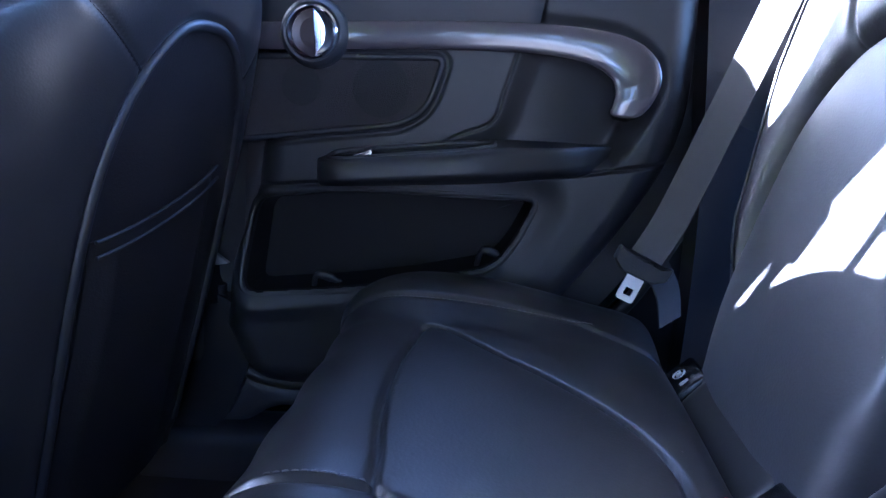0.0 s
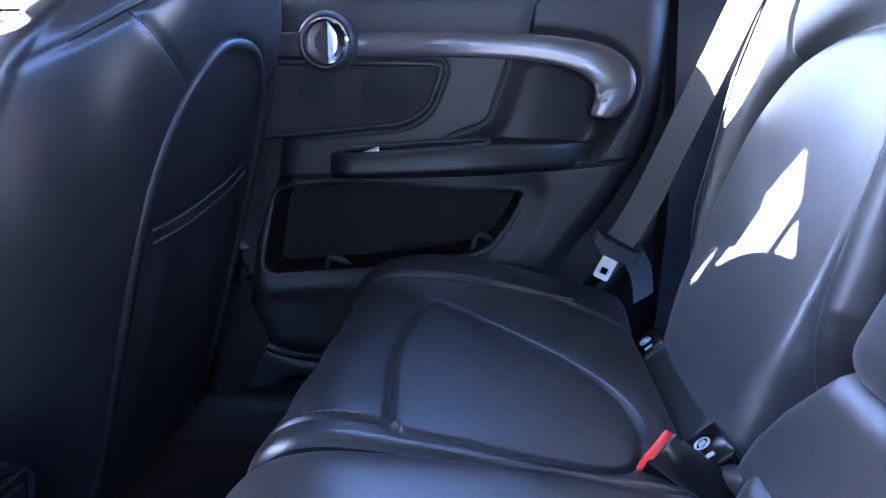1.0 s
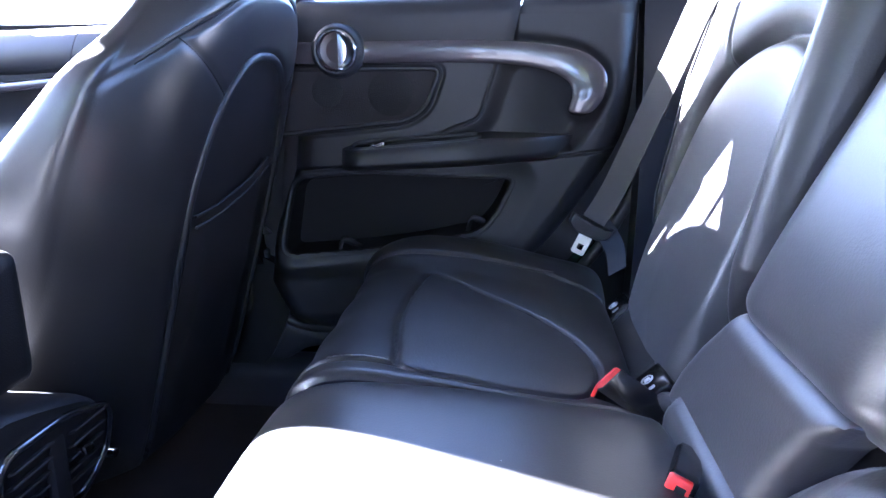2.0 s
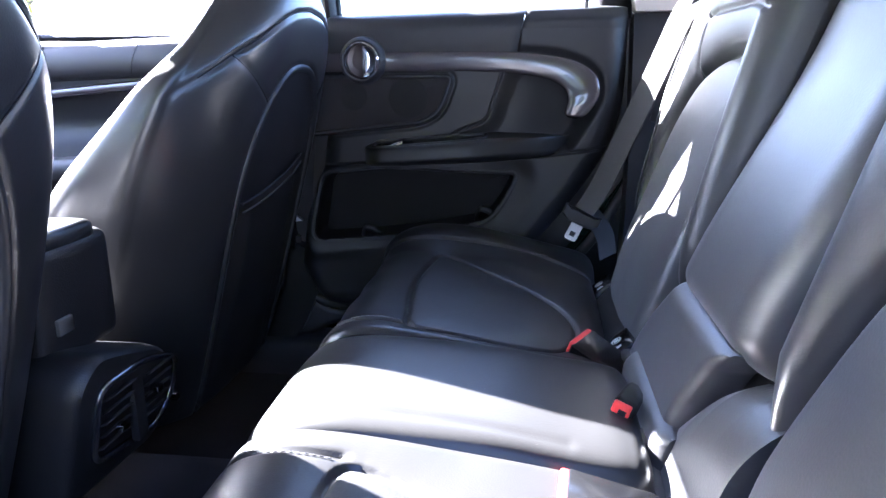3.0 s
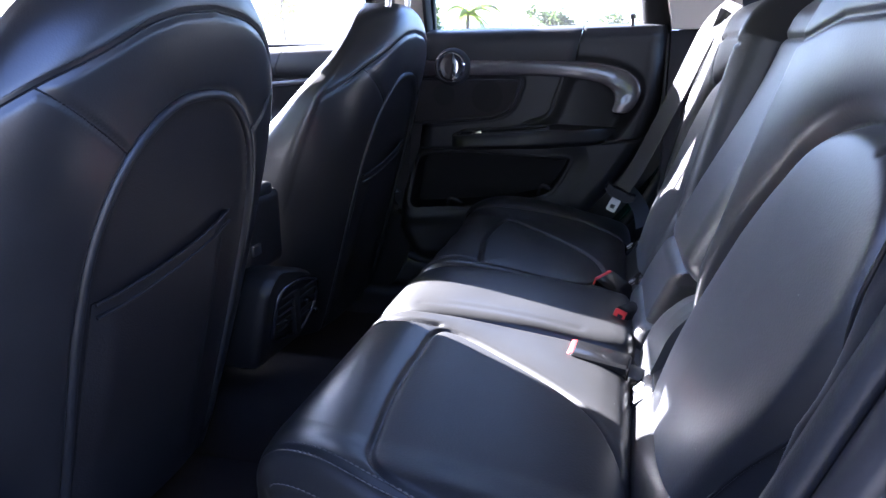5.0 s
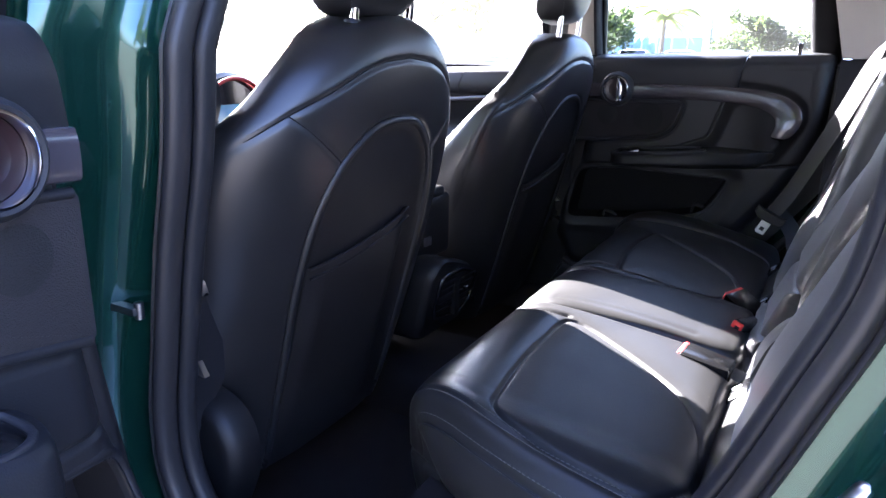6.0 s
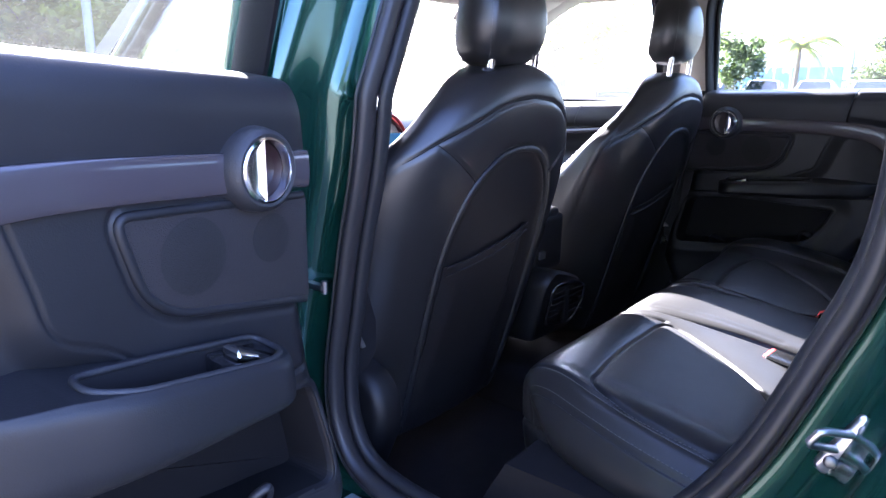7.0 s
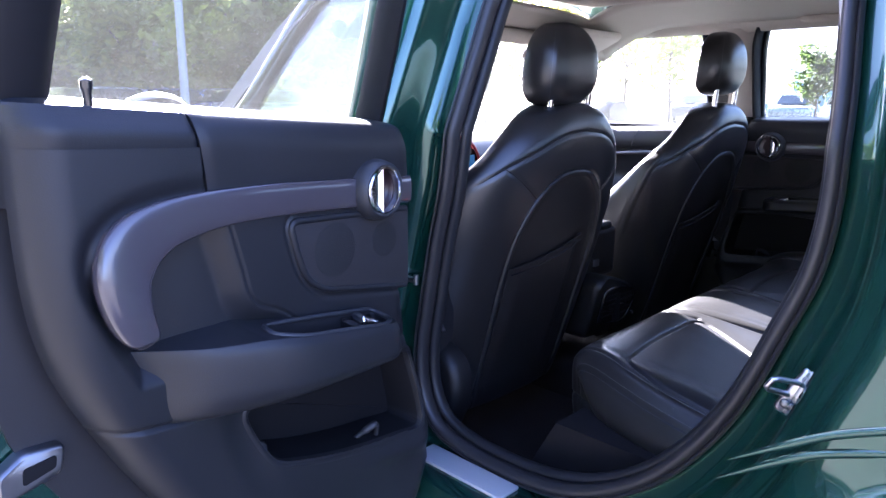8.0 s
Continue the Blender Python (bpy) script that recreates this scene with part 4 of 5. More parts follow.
        for x in xs:
            r = max(0, (x - 0.808) / 0.045)
            e = min(1, min(x - x0, x1 - x) / 0.003)
            A.append([M(x + 0.012 * (z - 0.966) / 0.06 * (1 - max(0.0, (x - 0.66) / 0.193)), d + 0.05 * (1 - math.sqrt(max(0, 1 - r * r))) + 0.003 * (1 - e), z + 0.012 * (x - 0.3) / 0.5) for d, z in zip(pd + (np.interp(pz, [0.94, 0.970, 0.983, 0.998, 1.008, 1.027, 1.034], [0.014, 0.006, 0.0030, 0.0003, -0.0002, 0.012, 0.060]) - pd) * float(x0 > 0.5), pz)])
        part("upper_trim", block(np.array(A), tuple(out * 0.012)), PLASTIC, t)
    # speaker panel with raised rim and the two darker discs
    part("speaker_panel", plate(speaker, lambda a, b, h: M(a, h, b), [(0, 0.02), (0, -0.0005), (0.004, -0.0015)]), CLOTH, t, "dark cloth speaker panel")
    part("speaker_rim", sweep([M(a, 0.0005, b) for a, b in speaker[5:-5]], 0.0048, n=10, up=tuple(out)), PLASTIC, t)
    for cx, cz, r in ((0.455, 0.883, 0.037), (0.350, 0.886, 0.026)):
        part("speaker_mesh", lathe([(r, -0.004), (r, 0.0006), (r - 0.002, 0.0012), (0.001, 0.0012)], M(cx, -0.0012, cz), -out, 32), SPKDARK, t, "round darker speaker mesh")
    # curved gloss trim ending in the pull grip
    lo = curve([(0.290, 0.929), (0.42, 0.930), (0.54, 0.931), (0.63, 0.928), (0.69, 0.921), (0.722, 0.912), (0.742, 0.898), (0.747, 0.882), (0.745, 0.868), (0.742, 0.857), (0.748, 0.849)], 8)
    rings = []
    for i, (p, q) in enumerate(zip(hi, lo)):
        v = i / (len(hi) - 1)
        d0 = float(np.interp(v, [0, 0.35, 0.6, 0.8, 0.93, 1], [0.001, -0.003, -0.009, -0.013, -0.013, -0.008]))
        th = float(np.interp(v, [0, 0.5, 0.7, 0.93, 1], [0.006, 0.009, 0.013, 0.012, 0.006]))
        c, w = (p + q) / 2, (p - q) / 2
        ring = []
        for a in np.arange(28) / 28 * 2 * math.pi:
            ca, sa = math.cos(a), math.sin(a)
            ca, sa = math.copysign(abs(ca) ** 0.55, ca), math.copysign(abs(sa) ** 0.36, sa)
            g = c + w * ca
            z = g[1] if g[1] > 0.93 else 0.93 - (0.93 - g[1]) * drop
            ring.append(M(g[0], d0 - th * sa - 0.0015 * (1 - ca * ca) * (sa > 0), z))
        rings.append(ring)
    part("pull_grip", loft(rings), TRIM, t, "smoked glossy curved trim strip and pull grip")
    # round release knob
    k = M(0.372, 0.0, 0.950)
    ax = -out
    part("knob_bezel", lathe([(0.045, -0.02), (0.043, 0.008), (0.0405, 0.020), (0.036, 0.024), (0.033, 0.023), (0.0325, 0.012)], k, ax, 48, caps=False), PLASTIC2, t, "round black knob surround")
    part("knob_ring", lathe([(0.0325, 0.016), (0.0325, 0.0235), (0.0305, 0.0245), (0.0295, 0.022), (0.0295, 0.010)], k, ax, 48, caps=False), CHROME, t, "thin chrome ring")
    part("knob_cup", lathe([(0.030, 0.010), (0.029, 0.012), (0.015, 0.009), (0.001, 0.008)], k, ax, 40), DARKRED, t, "dark red glossy cup")
    half = [(0.001 + 0.028 * math.cos(a), 0.0285 * math.sin(a)) for a in np.linspace(-math.pi / 2, math.pi / 2, 28)]
    part("release_lever", plate(np.array(half), lambda a, b, h: M(0.372 + a, -h, 0.950 + b), [(0, 0.010), (0, 0.019), (0.002, 0.0225), (0.006, 0.0195), (0.010, 0.0175), (0.0135, 0.017)]), LEVER, t, "half round chrome release lever")
    # moulded armrest: rounded nose, raised rim, deep pull cup and switch pod
    def top(x):
        return 0.8015 + 0.085 * (min(x, 0.62) - 0.38)

    tip = 0.15
    bay = rounded([(0.393, -0.012), (0.393, -0.050), (0.420, -0.0655), (0.57, -0.060), (0.604, -0.040), (0.602, -0.014)], [0.012, 0.022, 0.02, 0.025, 0.018, 0.012], 10)
    xs = np.r_[0.3735 + 0.05 * (1 - np.cos(np.linspace(0, 1, 40) * math.pi / 2)), np.linspace(0.426, 0.785, 190)]
    taper = curve([(0.36, 1.0), (0.43, 1.0), (0.56, 0.93), (0.64, 0.68), (0.70, 0.36), (0.745, 0.12), (0.785, 0.0)], 10)
    sheet = []
    for x in xs:
        A = 0.080 * math.sqrt(max(0.0, 1 - min(1, max(0, (0.4235 - x) / 0.050)) ** 2.4)) * float(np.interp(x, taper[:, 0], taper[:, 1]))
        sink = 0.034 * float(step(0.68, 0.785, x))
        z0, z1 = float(np.interp(x, seam_x, seam_z)), top(x) - tip * 0.05
        h = max(z1 - z0, 0.006)
        face = curve([(0.010, z0 + 0.002), (-0.30 * A, z0 - 0.001), (-0.74 * A, z0 + 0.07 * h), (-0.97 * A, z0 + 0.26 * h), (-A, z0 + 0.50 * h), (-0.955 * A, z0 + 0.86 * h), (-0.86 * A, z0 + h)], 6)[:-1]
        d0 = -0.86 * A
        flat = [(d, z0 + h + tip * (d - d0) - 0.0035 * math.sin(math.pi * (d - d0) / (0.062 - d0))) for d in np.linspace(d0, 0.062, 64)]
        sheet.append([(x, d + sink, z) for d, z in list(face) + flat])
    S = np.array(sheet)
    over = lambda x, d: float(np.interp(x, xs, S[:, -1, 2])) - tip * (0.062 - d)  # noqa: E731
    well = inside(S[..., 0], S[..., 1], bay) & (np.arange(S.shape[1]) > 40)[None]
    W = np.array([[M(*p) for p in row] for row in S])
    part("armrest", gridn(W, ~well[:-1, :-1]), PLASTIC, t, "soft black armrest with a recessed pull cup")

    def even(o, m, start):
        o = np.vstack([o, o[:1]])
        w = np.r_[0, np.cumsum(np.hypot(*np.diff(o, axis=0).T))]
        w0 = np.arange(m) / m * w[-1]
        q = np.stack([np.interp(w0, w, o[:, 0]), np.interp(w0, w, o[:, 1])], 1)
        return np.roll(q, -int(np.argmin(np.hypot(q[:, 0] - start[0], q[:, 1] - start[1]))), 0)

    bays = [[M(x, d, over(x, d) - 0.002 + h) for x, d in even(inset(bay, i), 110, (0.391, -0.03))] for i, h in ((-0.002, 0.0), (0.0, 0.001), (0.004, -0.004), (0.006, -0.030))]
    # cup walls darker than the armrest: shade put into the colour
    part("pull_cup", join(loft(bays[1:], caps=False), (bays[3], [tuple(range(110))])), DARK, t, "deep pull cup coloured dark for its shade")
    part("cup_rim", sweep(bays[1], 0.0034, n=8, closed=True), PLASTIC2, t, "raised rim round the cup")
    sw = rounded([(0.394, -0.046), (0.416, -0.0625), (0.466, -0.060), (0.466, -0.014), (0.394, -0.014)], 0.008)
    part("switch_pod", plate(sw, lambda a, b, h: M(a, b, over(a, b) + h), [(0, -0.026), (0, -0.007), (0.003, -0.005)]), GLOSS, t, "gloss black switch pod")
    tg = rounded([(0.424, -0.052), (0.452, -0.050), (0.452, -0.026), (0.424, -0.027)], 0.004)
    part("window_switch", plate(tg, lambda a, b, h: M(a, b, over(a, b) - 0.006 + h + 0.25 * (a - 0.44)), [(0, 0), (0, 0.006), (0.003, 0.009)]), CHROME, t, "chrome window switch")
    # ribs in the pocket and the lock pin
    for cx, cz in ((0.368, 0.622), (0.596, 0.664)):
        part("pocket_hook", sweep(curve([M(cx - 0.014, 0.02, cz - 0.016), M(cx - 0.006, 0.010, cz + 0.008), M(cx + 0.012, 0.018, cz + 0.002), M(cx + 0.030, 0.034, cz - 0.014)], 6), [0.004] * 7 + [0.006] * 6 + [0.004] * 6, n=8), PLASTIC2, t)
    part("lock_pin", lathe([(0.0045, 0), (0.0045, 0.016), (0.006, 0.020), (0.006, 0.028), (0.002, 0.031)], M(0.775, 0.022, 1.036), (0, 0, 1), 14), GLOSS, t)
    # black backing that shows between the panel and the painted edge
    back_o = rounded([(0.225, 0.435), (0.60, 0.435), (0.665, 0.47), (0.775, 0.60), (0.880, 0.745), (0.880, 1.02), (0.265, 1.01), (0.235, 0.80), (0.205, 0.60)], 0.05)
    part("panel_backing", plate(back_o, lambda a, b, h: M(a, h, b), [(0, 0.079), (0, 0.087)]), RUBBER, t)
    # painted door body behind the panel, seal round it
    shell_o = rounded([(0.205, 0.42), (0.62, 0.42), (0.70 + rim, 0.46), (0.82 + rim, 0.585), (0.905 + rim * 0.6, 0.74), (0.905, 0.90), (0.905, 1.03), (0.255, 1.02), (0.225, 0.80), (0.190, 0.60)], 0.05)
    part("door_shell", plate(shell_o, lambda a, b, h: M(a, h, b), [(0.012, 0.088), (0.0, 0.094), (0, 0.12), (-0.012, 0.17), (-0.012, 0.20), (0.0, 0.235), (0.05, 0.255)]), PAINT, t, "dark green painted door shell")
    part("door_seal", sweep([M(a, 0.085, b) for a, b in inset(shell_o, 0.012)], 0.011, 0.009, n=8, up=tuple(out), closed=True), RUBBER, t, "black rubber door seal")
    # window frame and pane
    path = curve([(0.262, 1.02), (0.264, 1.15), (0.274, 1.27), (0.325, 1.318), (0.52, 1.330), (0.68, 1.328), (0.765, 1.305), (0.803, 1.22), (0.822, 1.10), (0.832, 1.02)], 8)
    part("window_frame", sweep([M(a, 0.115 + lean(b), b) for a, b in inset(path, 0.0)], 0.030, 0.022, n=12, up=tuple(out), square=4), PAINT, t, "dark green window frame")
    part("window_gasket", sweep([M(a + 0.030 * float(step(0.50, 0.34, a)), 0.080 + lean(b), b) for a, b in path], [0.033 - 0.026 * float(step(0.50, 0.34, a)) for a, b in path], 0.026, n=10, up=tuple(out), square=3), DARK, t, "black window gasket")
    pane = [[M(a, 0.100 + lean(b), b) for a, b in path], [M(a, 0.104 + lean(b), b) for a, b in path]]
    g = part("pane", loft(pane), GLASS, t, "clear window glass", smooth=False)
    g.visible_shadow = False
    part("sill_gasket", sweep([M(x, 0.078, 1.030 + 0.012 * (x - 0.3) / 0.5) for x in np.linspace(0.30, 0.84, 10)], 0.012, 0.006, n=8), RUBBER, t)
    return t


rear_door(right_side, "closed dark green rear car door with black trim, gloss grip and round chrome knob")
left_door = rear_door(left_open, "open dark green rear car door with grey gloss grip and round chrome knob", 1.25, 0.06)
# latch on the rear edge and check strap at the front edge of the open door
latch = part("latch", plate(rounded([(0.892, 0.688), (0.826, 0.700), (0.818, 0.730), (0.862, 0.732), (0.892, 0.716)], 0.008), lambda a, b, h: left_open(a, 0.084 - h, b), [(0, 0), (0, 0.016), (0.003, 0.020)]), STEEL, left_door, "steel door latch")
part("latch_slot", plate(rounded([(0.868, 0.702), (0.832, 0.710), (0.830, 0.722), (0.866, 0.718)], 0.004), lambda a, b, h: left_open(a, 0.064 - h, b), [(0, 0), (0, 0.0015)]), DARK, latch)
part("check_strap", join(box((0.240, -0.757, 0.766), (0.040, 0.012, 0.009), 0.002), lathe([(0.005, -0.009), (0.005, 0.009)], (0.258, -0.754, 0.766), (0, 0, 1), 14)), STEEL, left_door, "steel door check strap")


def front_door(k, label):
    """k is 1 for the car's right side, -1 for its left."""
    M = lambda x, d, z: (x, k * (0.60 + d), z)  # noqa: E731
    t = thing("front_door", M(-0.25, 0.1, 0.40), label, "car door", "front doors")
    xs, zs = np.linspace(-0.62, 0.205, 60), np.linspace(0.42, 0.94, 50)
    X, Z = np.meshgrid(xs, zs, indexing="ij")
    D = 0.03 * np.exp(-(((Z - 0.83) / 0.05) ** 2)) + 0.05 * step(0.62, 0.55, Z) - 0.05 * np.exp(-(((Z - 0.745 - 0.05 * (X + 0.2)) / 0.03) ** 2))
    part("door_panel", block(np.array([[M(X[i, j], D[i, j], Z[i, j]) for j in range(50)] for i in range(60)]), (0, k * 0.05, 0)), PLASTIC, t)
    for x0, x1 in ((-0.62, -0.0875), (-0.086, 0.205)):
        prof = curve([(0.004, 0.918), (-0.014, 0.930), (-0.017, 0.955), (-0.006, 0.982), (0.018, 0.993), (0.060, 0.997)], 6)
        A = [[M(x + 0.02 * (z - 0.92) / 0.07, d, z + 0.02 * (x + 0.1) / 0.5) for d, z in prof] for x in np.linspace(x0, x1, 12)]
        part("upper_trim", block(np.array(A), (0, k * 0.02, 0)), PLASTIC, t)
    part("gloss_strip", sweep([M(x, 0.0, 0.905 + 0.09 * (x + 0.1)) for x in np.linspace(-0.55, 0.20, 14)], 0.010, 0.014, n=10, up=(0, k, 0)), TRIM, t)
    part("armrest", sweep([M(x, -0.02, 0.745 + 0.05 * (x + 0.2)) for x in np.linspace(-0.40, 0.10, 14)], 0.03, 0.024, n=12, square=3), PLASTIC2, t)
    skin = rounded([(-0.60, 0.40), (0.150, 0.40), (0.160, 0.70), (0.150, 1.0), (-0.62, 0.97)], 0.05)
    part("door_shell", plate(skin, lambda a, b, h: M(a, h, b), [(0.01, 0.08), (0, 0.12), (0, 0.22), (0.01, 0.245), (0.05, 0.255)]), PAINT, t, "dark green painted front door")
    path = curve([(-0.47, 0.995), (-0.40, 1.06), (-0.32, 1.18), (-0.245, 1.285), (-0.16, 1.318), (0.0, 1.330), (0.11, 1.326), (0.148, 1.30), (0.155, 1.15), (0.150, 0.995)], 8)
    part("window_frame", sweep([M(a, 0.10 + lean(b), b) for a, b in path], 0.022, 0.020, n=10, up=(0, k, 0), square=4), GLOSS, t, "gloss black window frame")
    g = part("pane", loft([[M(a, 0.098 + lean(b), b) for a, b in path], [M(a, 0.102 + lean(b), b) for a, b in path]]), HAZYGLASS, t, "clear window glass", smooth=False)
    g.visible_shadow = False
    part("sill_gasket", sweep([M(x, 0.075, 1.0) for x in (-0.5, -0.2, 0.15)], 0.014, 0.008, n=8), RUBBER, t)
    # wing mirror
    o = [(math.cos(a) * 0.085, math.sin(a) * 0.058) for a in np.arange(28) / 28 * 2 * math.pi]
    part("wing_mirror", plate(np.array(o), lambda a, b, h: (-0.36 - h, k * (0.93 + a), 1.035 + b), [(0.012, -0.02), (0, 0), (0.0, 0.02), (0.012, 0.06), (0.03, 0.085), (0.05, 0.095)]), GLOSS, t, "rounded black wing mirror")
    part("mirror_arm", sweep([(-0.37, k * 0.86, 0.985), (-0.37, k * 0.80, 0.975)], 0.02, n=8), GLOSS, t)
    return t


front_door(1, "closed front passenger door with black trim")
front_door(-1, "closed dark green driver door with clear window")


# ---- car body ----
car = thing("car_body", (0.3, 0.0, 0.15), "dark green compact car body with black rubber door seals", "car")
APER = curve([(0.255, 0.63), (0.272, 0.73), (0.291, 0.83), (0.315, 0.93), (0.330, 1.04), (0.338, 1.15), (0.348, 1.26), (0.385, 1.345), (0.50, 1.375), (0.66, 1.372), (0.79, 1.345), (0.862, 1.27), (0.886, 1.15), (0.900, 1.02), (0.893, 0.91), (0.864, 0.82), (0.818, 0.705), (0.757, 0.61), (0.690, 0.543), (0.600, 0.492), (0.50, 0.471), (0.38, 0.472), (0.300, 0.494), (0.262, 0.55)], 8, True)


def ring3(off, dy, k):
    fwd = 0.045 if k > 0 else 0.0
    return [(a - fwd * float(step(0.95, 1.05, b) * step(0.60, 0.40, a)), k * (0.735 + lean(b) + dy), b) for a, b in inset(APER, -off)]


for k in (-1, 1):
    part("door_seal", sweep(ring3(0.0, 0.0, k), 0.0095, 0.015, n=12, up=(0, 1, 0), closed=True), RUBBER, car, "black rubber door seal")
    part("outer_seal_lip", sweep(ring3(0.011, 0.006, k), 0.0035, 0.006, n=8, up=(0, 1, 0), closed=True), RUBBER, car)
    part("inner_seal_lip", sweep(ring3(-0.010, -0.022, k), 0.008, 0.012, n=10, up=(0, 1, 0), closed=True), PLASTIC, car)
    part("door_jamb", loft([ring3(o, d, k) for o, d in ((0.0, -0.004), (0.014, -0.002), (0.030, 0.0025), (0.044, 0.010), (0.052, 0.022), (0.057, 0.044), (0.060, 0.060), (0.063, 0.085), (0.069, 0.101), (0.079, 0.112), (0.090, 0.118))], caps=False), PAINT, car, "dark green painted door jamb")
# outer skin behind the rear door opening, with the flared wheel arch
for k in (-1, 1):
    rings = [ring3(0.090, 0.118, k), ring3(0.094, 0.132, k), ring3(0.104, 0.140, k), ring3(0.15, 0.146, k), ring3(0.30, 0.146, k)]
    n = len(APER)
    keep = [i for i in range(n) if APER[i][0] > 0.60 and APER[i][1] < 1.33]
    P = np.array([[r[i] for r in rings] for i in keep])
    fine = [0, 1, 2, 3] + list(np.linspace(3, 4, 110)[1:])
    P = np.array([[row[int(v)] * (1 - v % 1) + row[min(4, int(v) + 1)] * (v % 1) for v in fine] for row in P])
    rad = np.hypot(P[..., 0] - 1.28, P[..., 2] - 0.33)
    P[..., 1] += k * (0.034 * step(0.50, 0.435, rad) - 0.03 * np.clip(P[..., 2] - 0.86, 0, 1) ** 2)
    inner = [i for i in range(n) if APER[i][0] > 0.62 and APER[i][1] < 1.10]
    part("wheel_arch_trim", grid(np.array([[ring3(o, d, k)[i] for o, d in ((0.002, -0.018), (0.05, -0.022), (0.12, -0.024), (0.26, -0.024))] for i in inner])), PLASTIC, car, "black plastic wheel arch trim", solid=0.003)
    part("rear_quarter_panel", grid(P), PAINT, car, "dark green rear quarter panel", solid=0.002)
    for line in ([(0.872, 0.712), (0.93, 0.752), (0.976, 0.780), (1.05, 0.81), (1.15, 0.83)], [(0.862, 0.686), (0.922, 0.730), (0.969, 0.757), (1.05, 0.785), (1.15, 0.80)]):
        part("body_crease", sweep([(x, k * 0.8795, z) for x, z in curve(line, 8)], 0.0045 * np.clip(np.linspace(0.1, 4, len(curve(line, 8))), 0, 1), 0.0035 * np.clip(np.linspace(0.1, 4, len(curve(line, 8))), 0, 1), n=12, up=(0, 1, 0)), PAINT, car)
    tail = [(1.18, 1.02), (1.75, 1.05), (1.80, 0.90), (1.80, 0.35), (1.62, 0.35)]
    arch = [(1.28 + 0.34 * math.cos(a), 0.33 + 0.36 * math.sin(a)) for a in np.linspace(0.06, math.pi - 0.9, 16)]
    part("rear_side", plate(np.array(tail + arch), lambda a, b, h: (a, k * (0.86 + h), b), [(0, 0), (0, 0.022), (0.01, 0.03)]), PAINT, car)
    part("roof_rail", sweep([(-0.22, k * 0.585, 1.345), (0.10, k * 0.60, 1.395), (0.60, k * 0.60, 1.41), (1.10, k * 0.59, 1.39), (1.55, k * 0.56, 1.32)], 0.03, 0.05, n=10), PAINT, car)
    part("sill", box((0.30, k * 0.775, 0.36), (1.5, 0.13, 0.19), 0.03), PAINT, car, "dark green sill")
    if k < 0:
        part("scuff_plate", box((0.40, k * 0.775, 0.4585), (0.20, 0.05, 0.006), 0.002), SCUFF, car, "brushed metal sill plate")
    # pillars inside
    for name, rows, mat, label in (("b_pillar_trim", ((0.40, 0.665), (0.60, 0.665), (0.80, 0.66), (1.03, 0.655)), PLASTIC, "black b-pillar trim"), ("b_pillar_upper_trim", ((1.034, 0.655), (1.15, 0.615), (1.34, 0.54)), LINER, "beige upper b-pillar trim")):
        part(name, loft([[(0.150 + 0.07 * (z - 0.6), k * y, z), (0.215 + 0.07 * (z - 0.6), k * y, z), (0.262 + 0.07 * (z - 0.6), k * (y + 0.055), z), (0.15 + 0.07 * (z - 0.6), k * (y + 0.055), z)] for z, y in rows]), mat, car, label)
    cx, cy = (0.862, 0.0) if k > 0 else (0.905, 0.055)
    part("c_pillar_trim", loft([[(cx - 0.25 * (z - 1.03), k * y, z), (1.00 - 0.15 * (z - 1.03), k * (y - 0.02), z), (1.00 - 0.15 * (z - 1.03), k * (y + 0.05), z), (cx - 0.25 * (z - 1.03), k * (y + 0.05), z)] for z, y in ((1.032, 0.615 + cy), (1.12, 0.59 + cy), (1.22, 0.555 + cy), (1.36, 0.50 + cy))]), LINER, car, "beige c-pillar trim")
    P = np.array([[(x + (0.05 if k < 0 else 0), k * (0.62 + (0.03 if k < 0 else 0.01) - 0.05 * math.sin(v * math.pi) - 0.03 * max(0, x - 1.0)), 0.40 + 0.63 * v) for v in np.linspace(0, 1, 14)] for x in np.linspace(0.860, 1.5, 12)])
    part("quarter_trim", block(P, (0, k * 0.06, 0)), PLASTIC, car, "black plastic quarter trim")
    part("side_floor_trim", box((0.18, k * 0.668, 0.325), (1.25, 0.09, 0.11), 0.03, segs=3), PLASTIC, car)
    foot = rounded([(0.06, 0.36), (0.225, 0.372), (0.272, 0.405), (0.40, 0.405), (0.40, 0.435), (0.285, 0.440), (0.236, 0.456), (0.198, 0.505), (0.190, 0.62), (0.06, 0.62)], 0.025)
    part("pillar_foot_trim", plate(foot, lambda a, b, h: (a, k * (0.668 - h), b), [(0, -0.03), (0, 0.0), (0.004, 0.008), (0.014, 0.012)]), PLASTIC2, car, "flared black plastic pillar foot")
    if k > 0:
        part("foot_seal", sweep(curve([(0.204, k * 0.650, 0.60), (0.206, k * 0.650, 0.52), (0.236, k * 0.650, 0.470), (0.285, k * 0.650, 0.452), (0.40, k * 0.650, 0.447)], 8), 0.010, n=10, up=(0, 1, 0)), RUBBER, car)
    part("a_pillar", loft([[(x - 0.035, k * y, z), (x + 0.035, k * y, z), (x + 0.035, k * (y + 0.06), z), (x - 0.035, k * (y + 0.06), z)] for x, y, z in ((-0.60, 0.665, 0.96), (-0.44, 0.635, 1.10), (-0.30, 0.585, 1.24), (-0.20, 0.54, 1.335))]), PLASTIC2, car, "dark a-pillar")
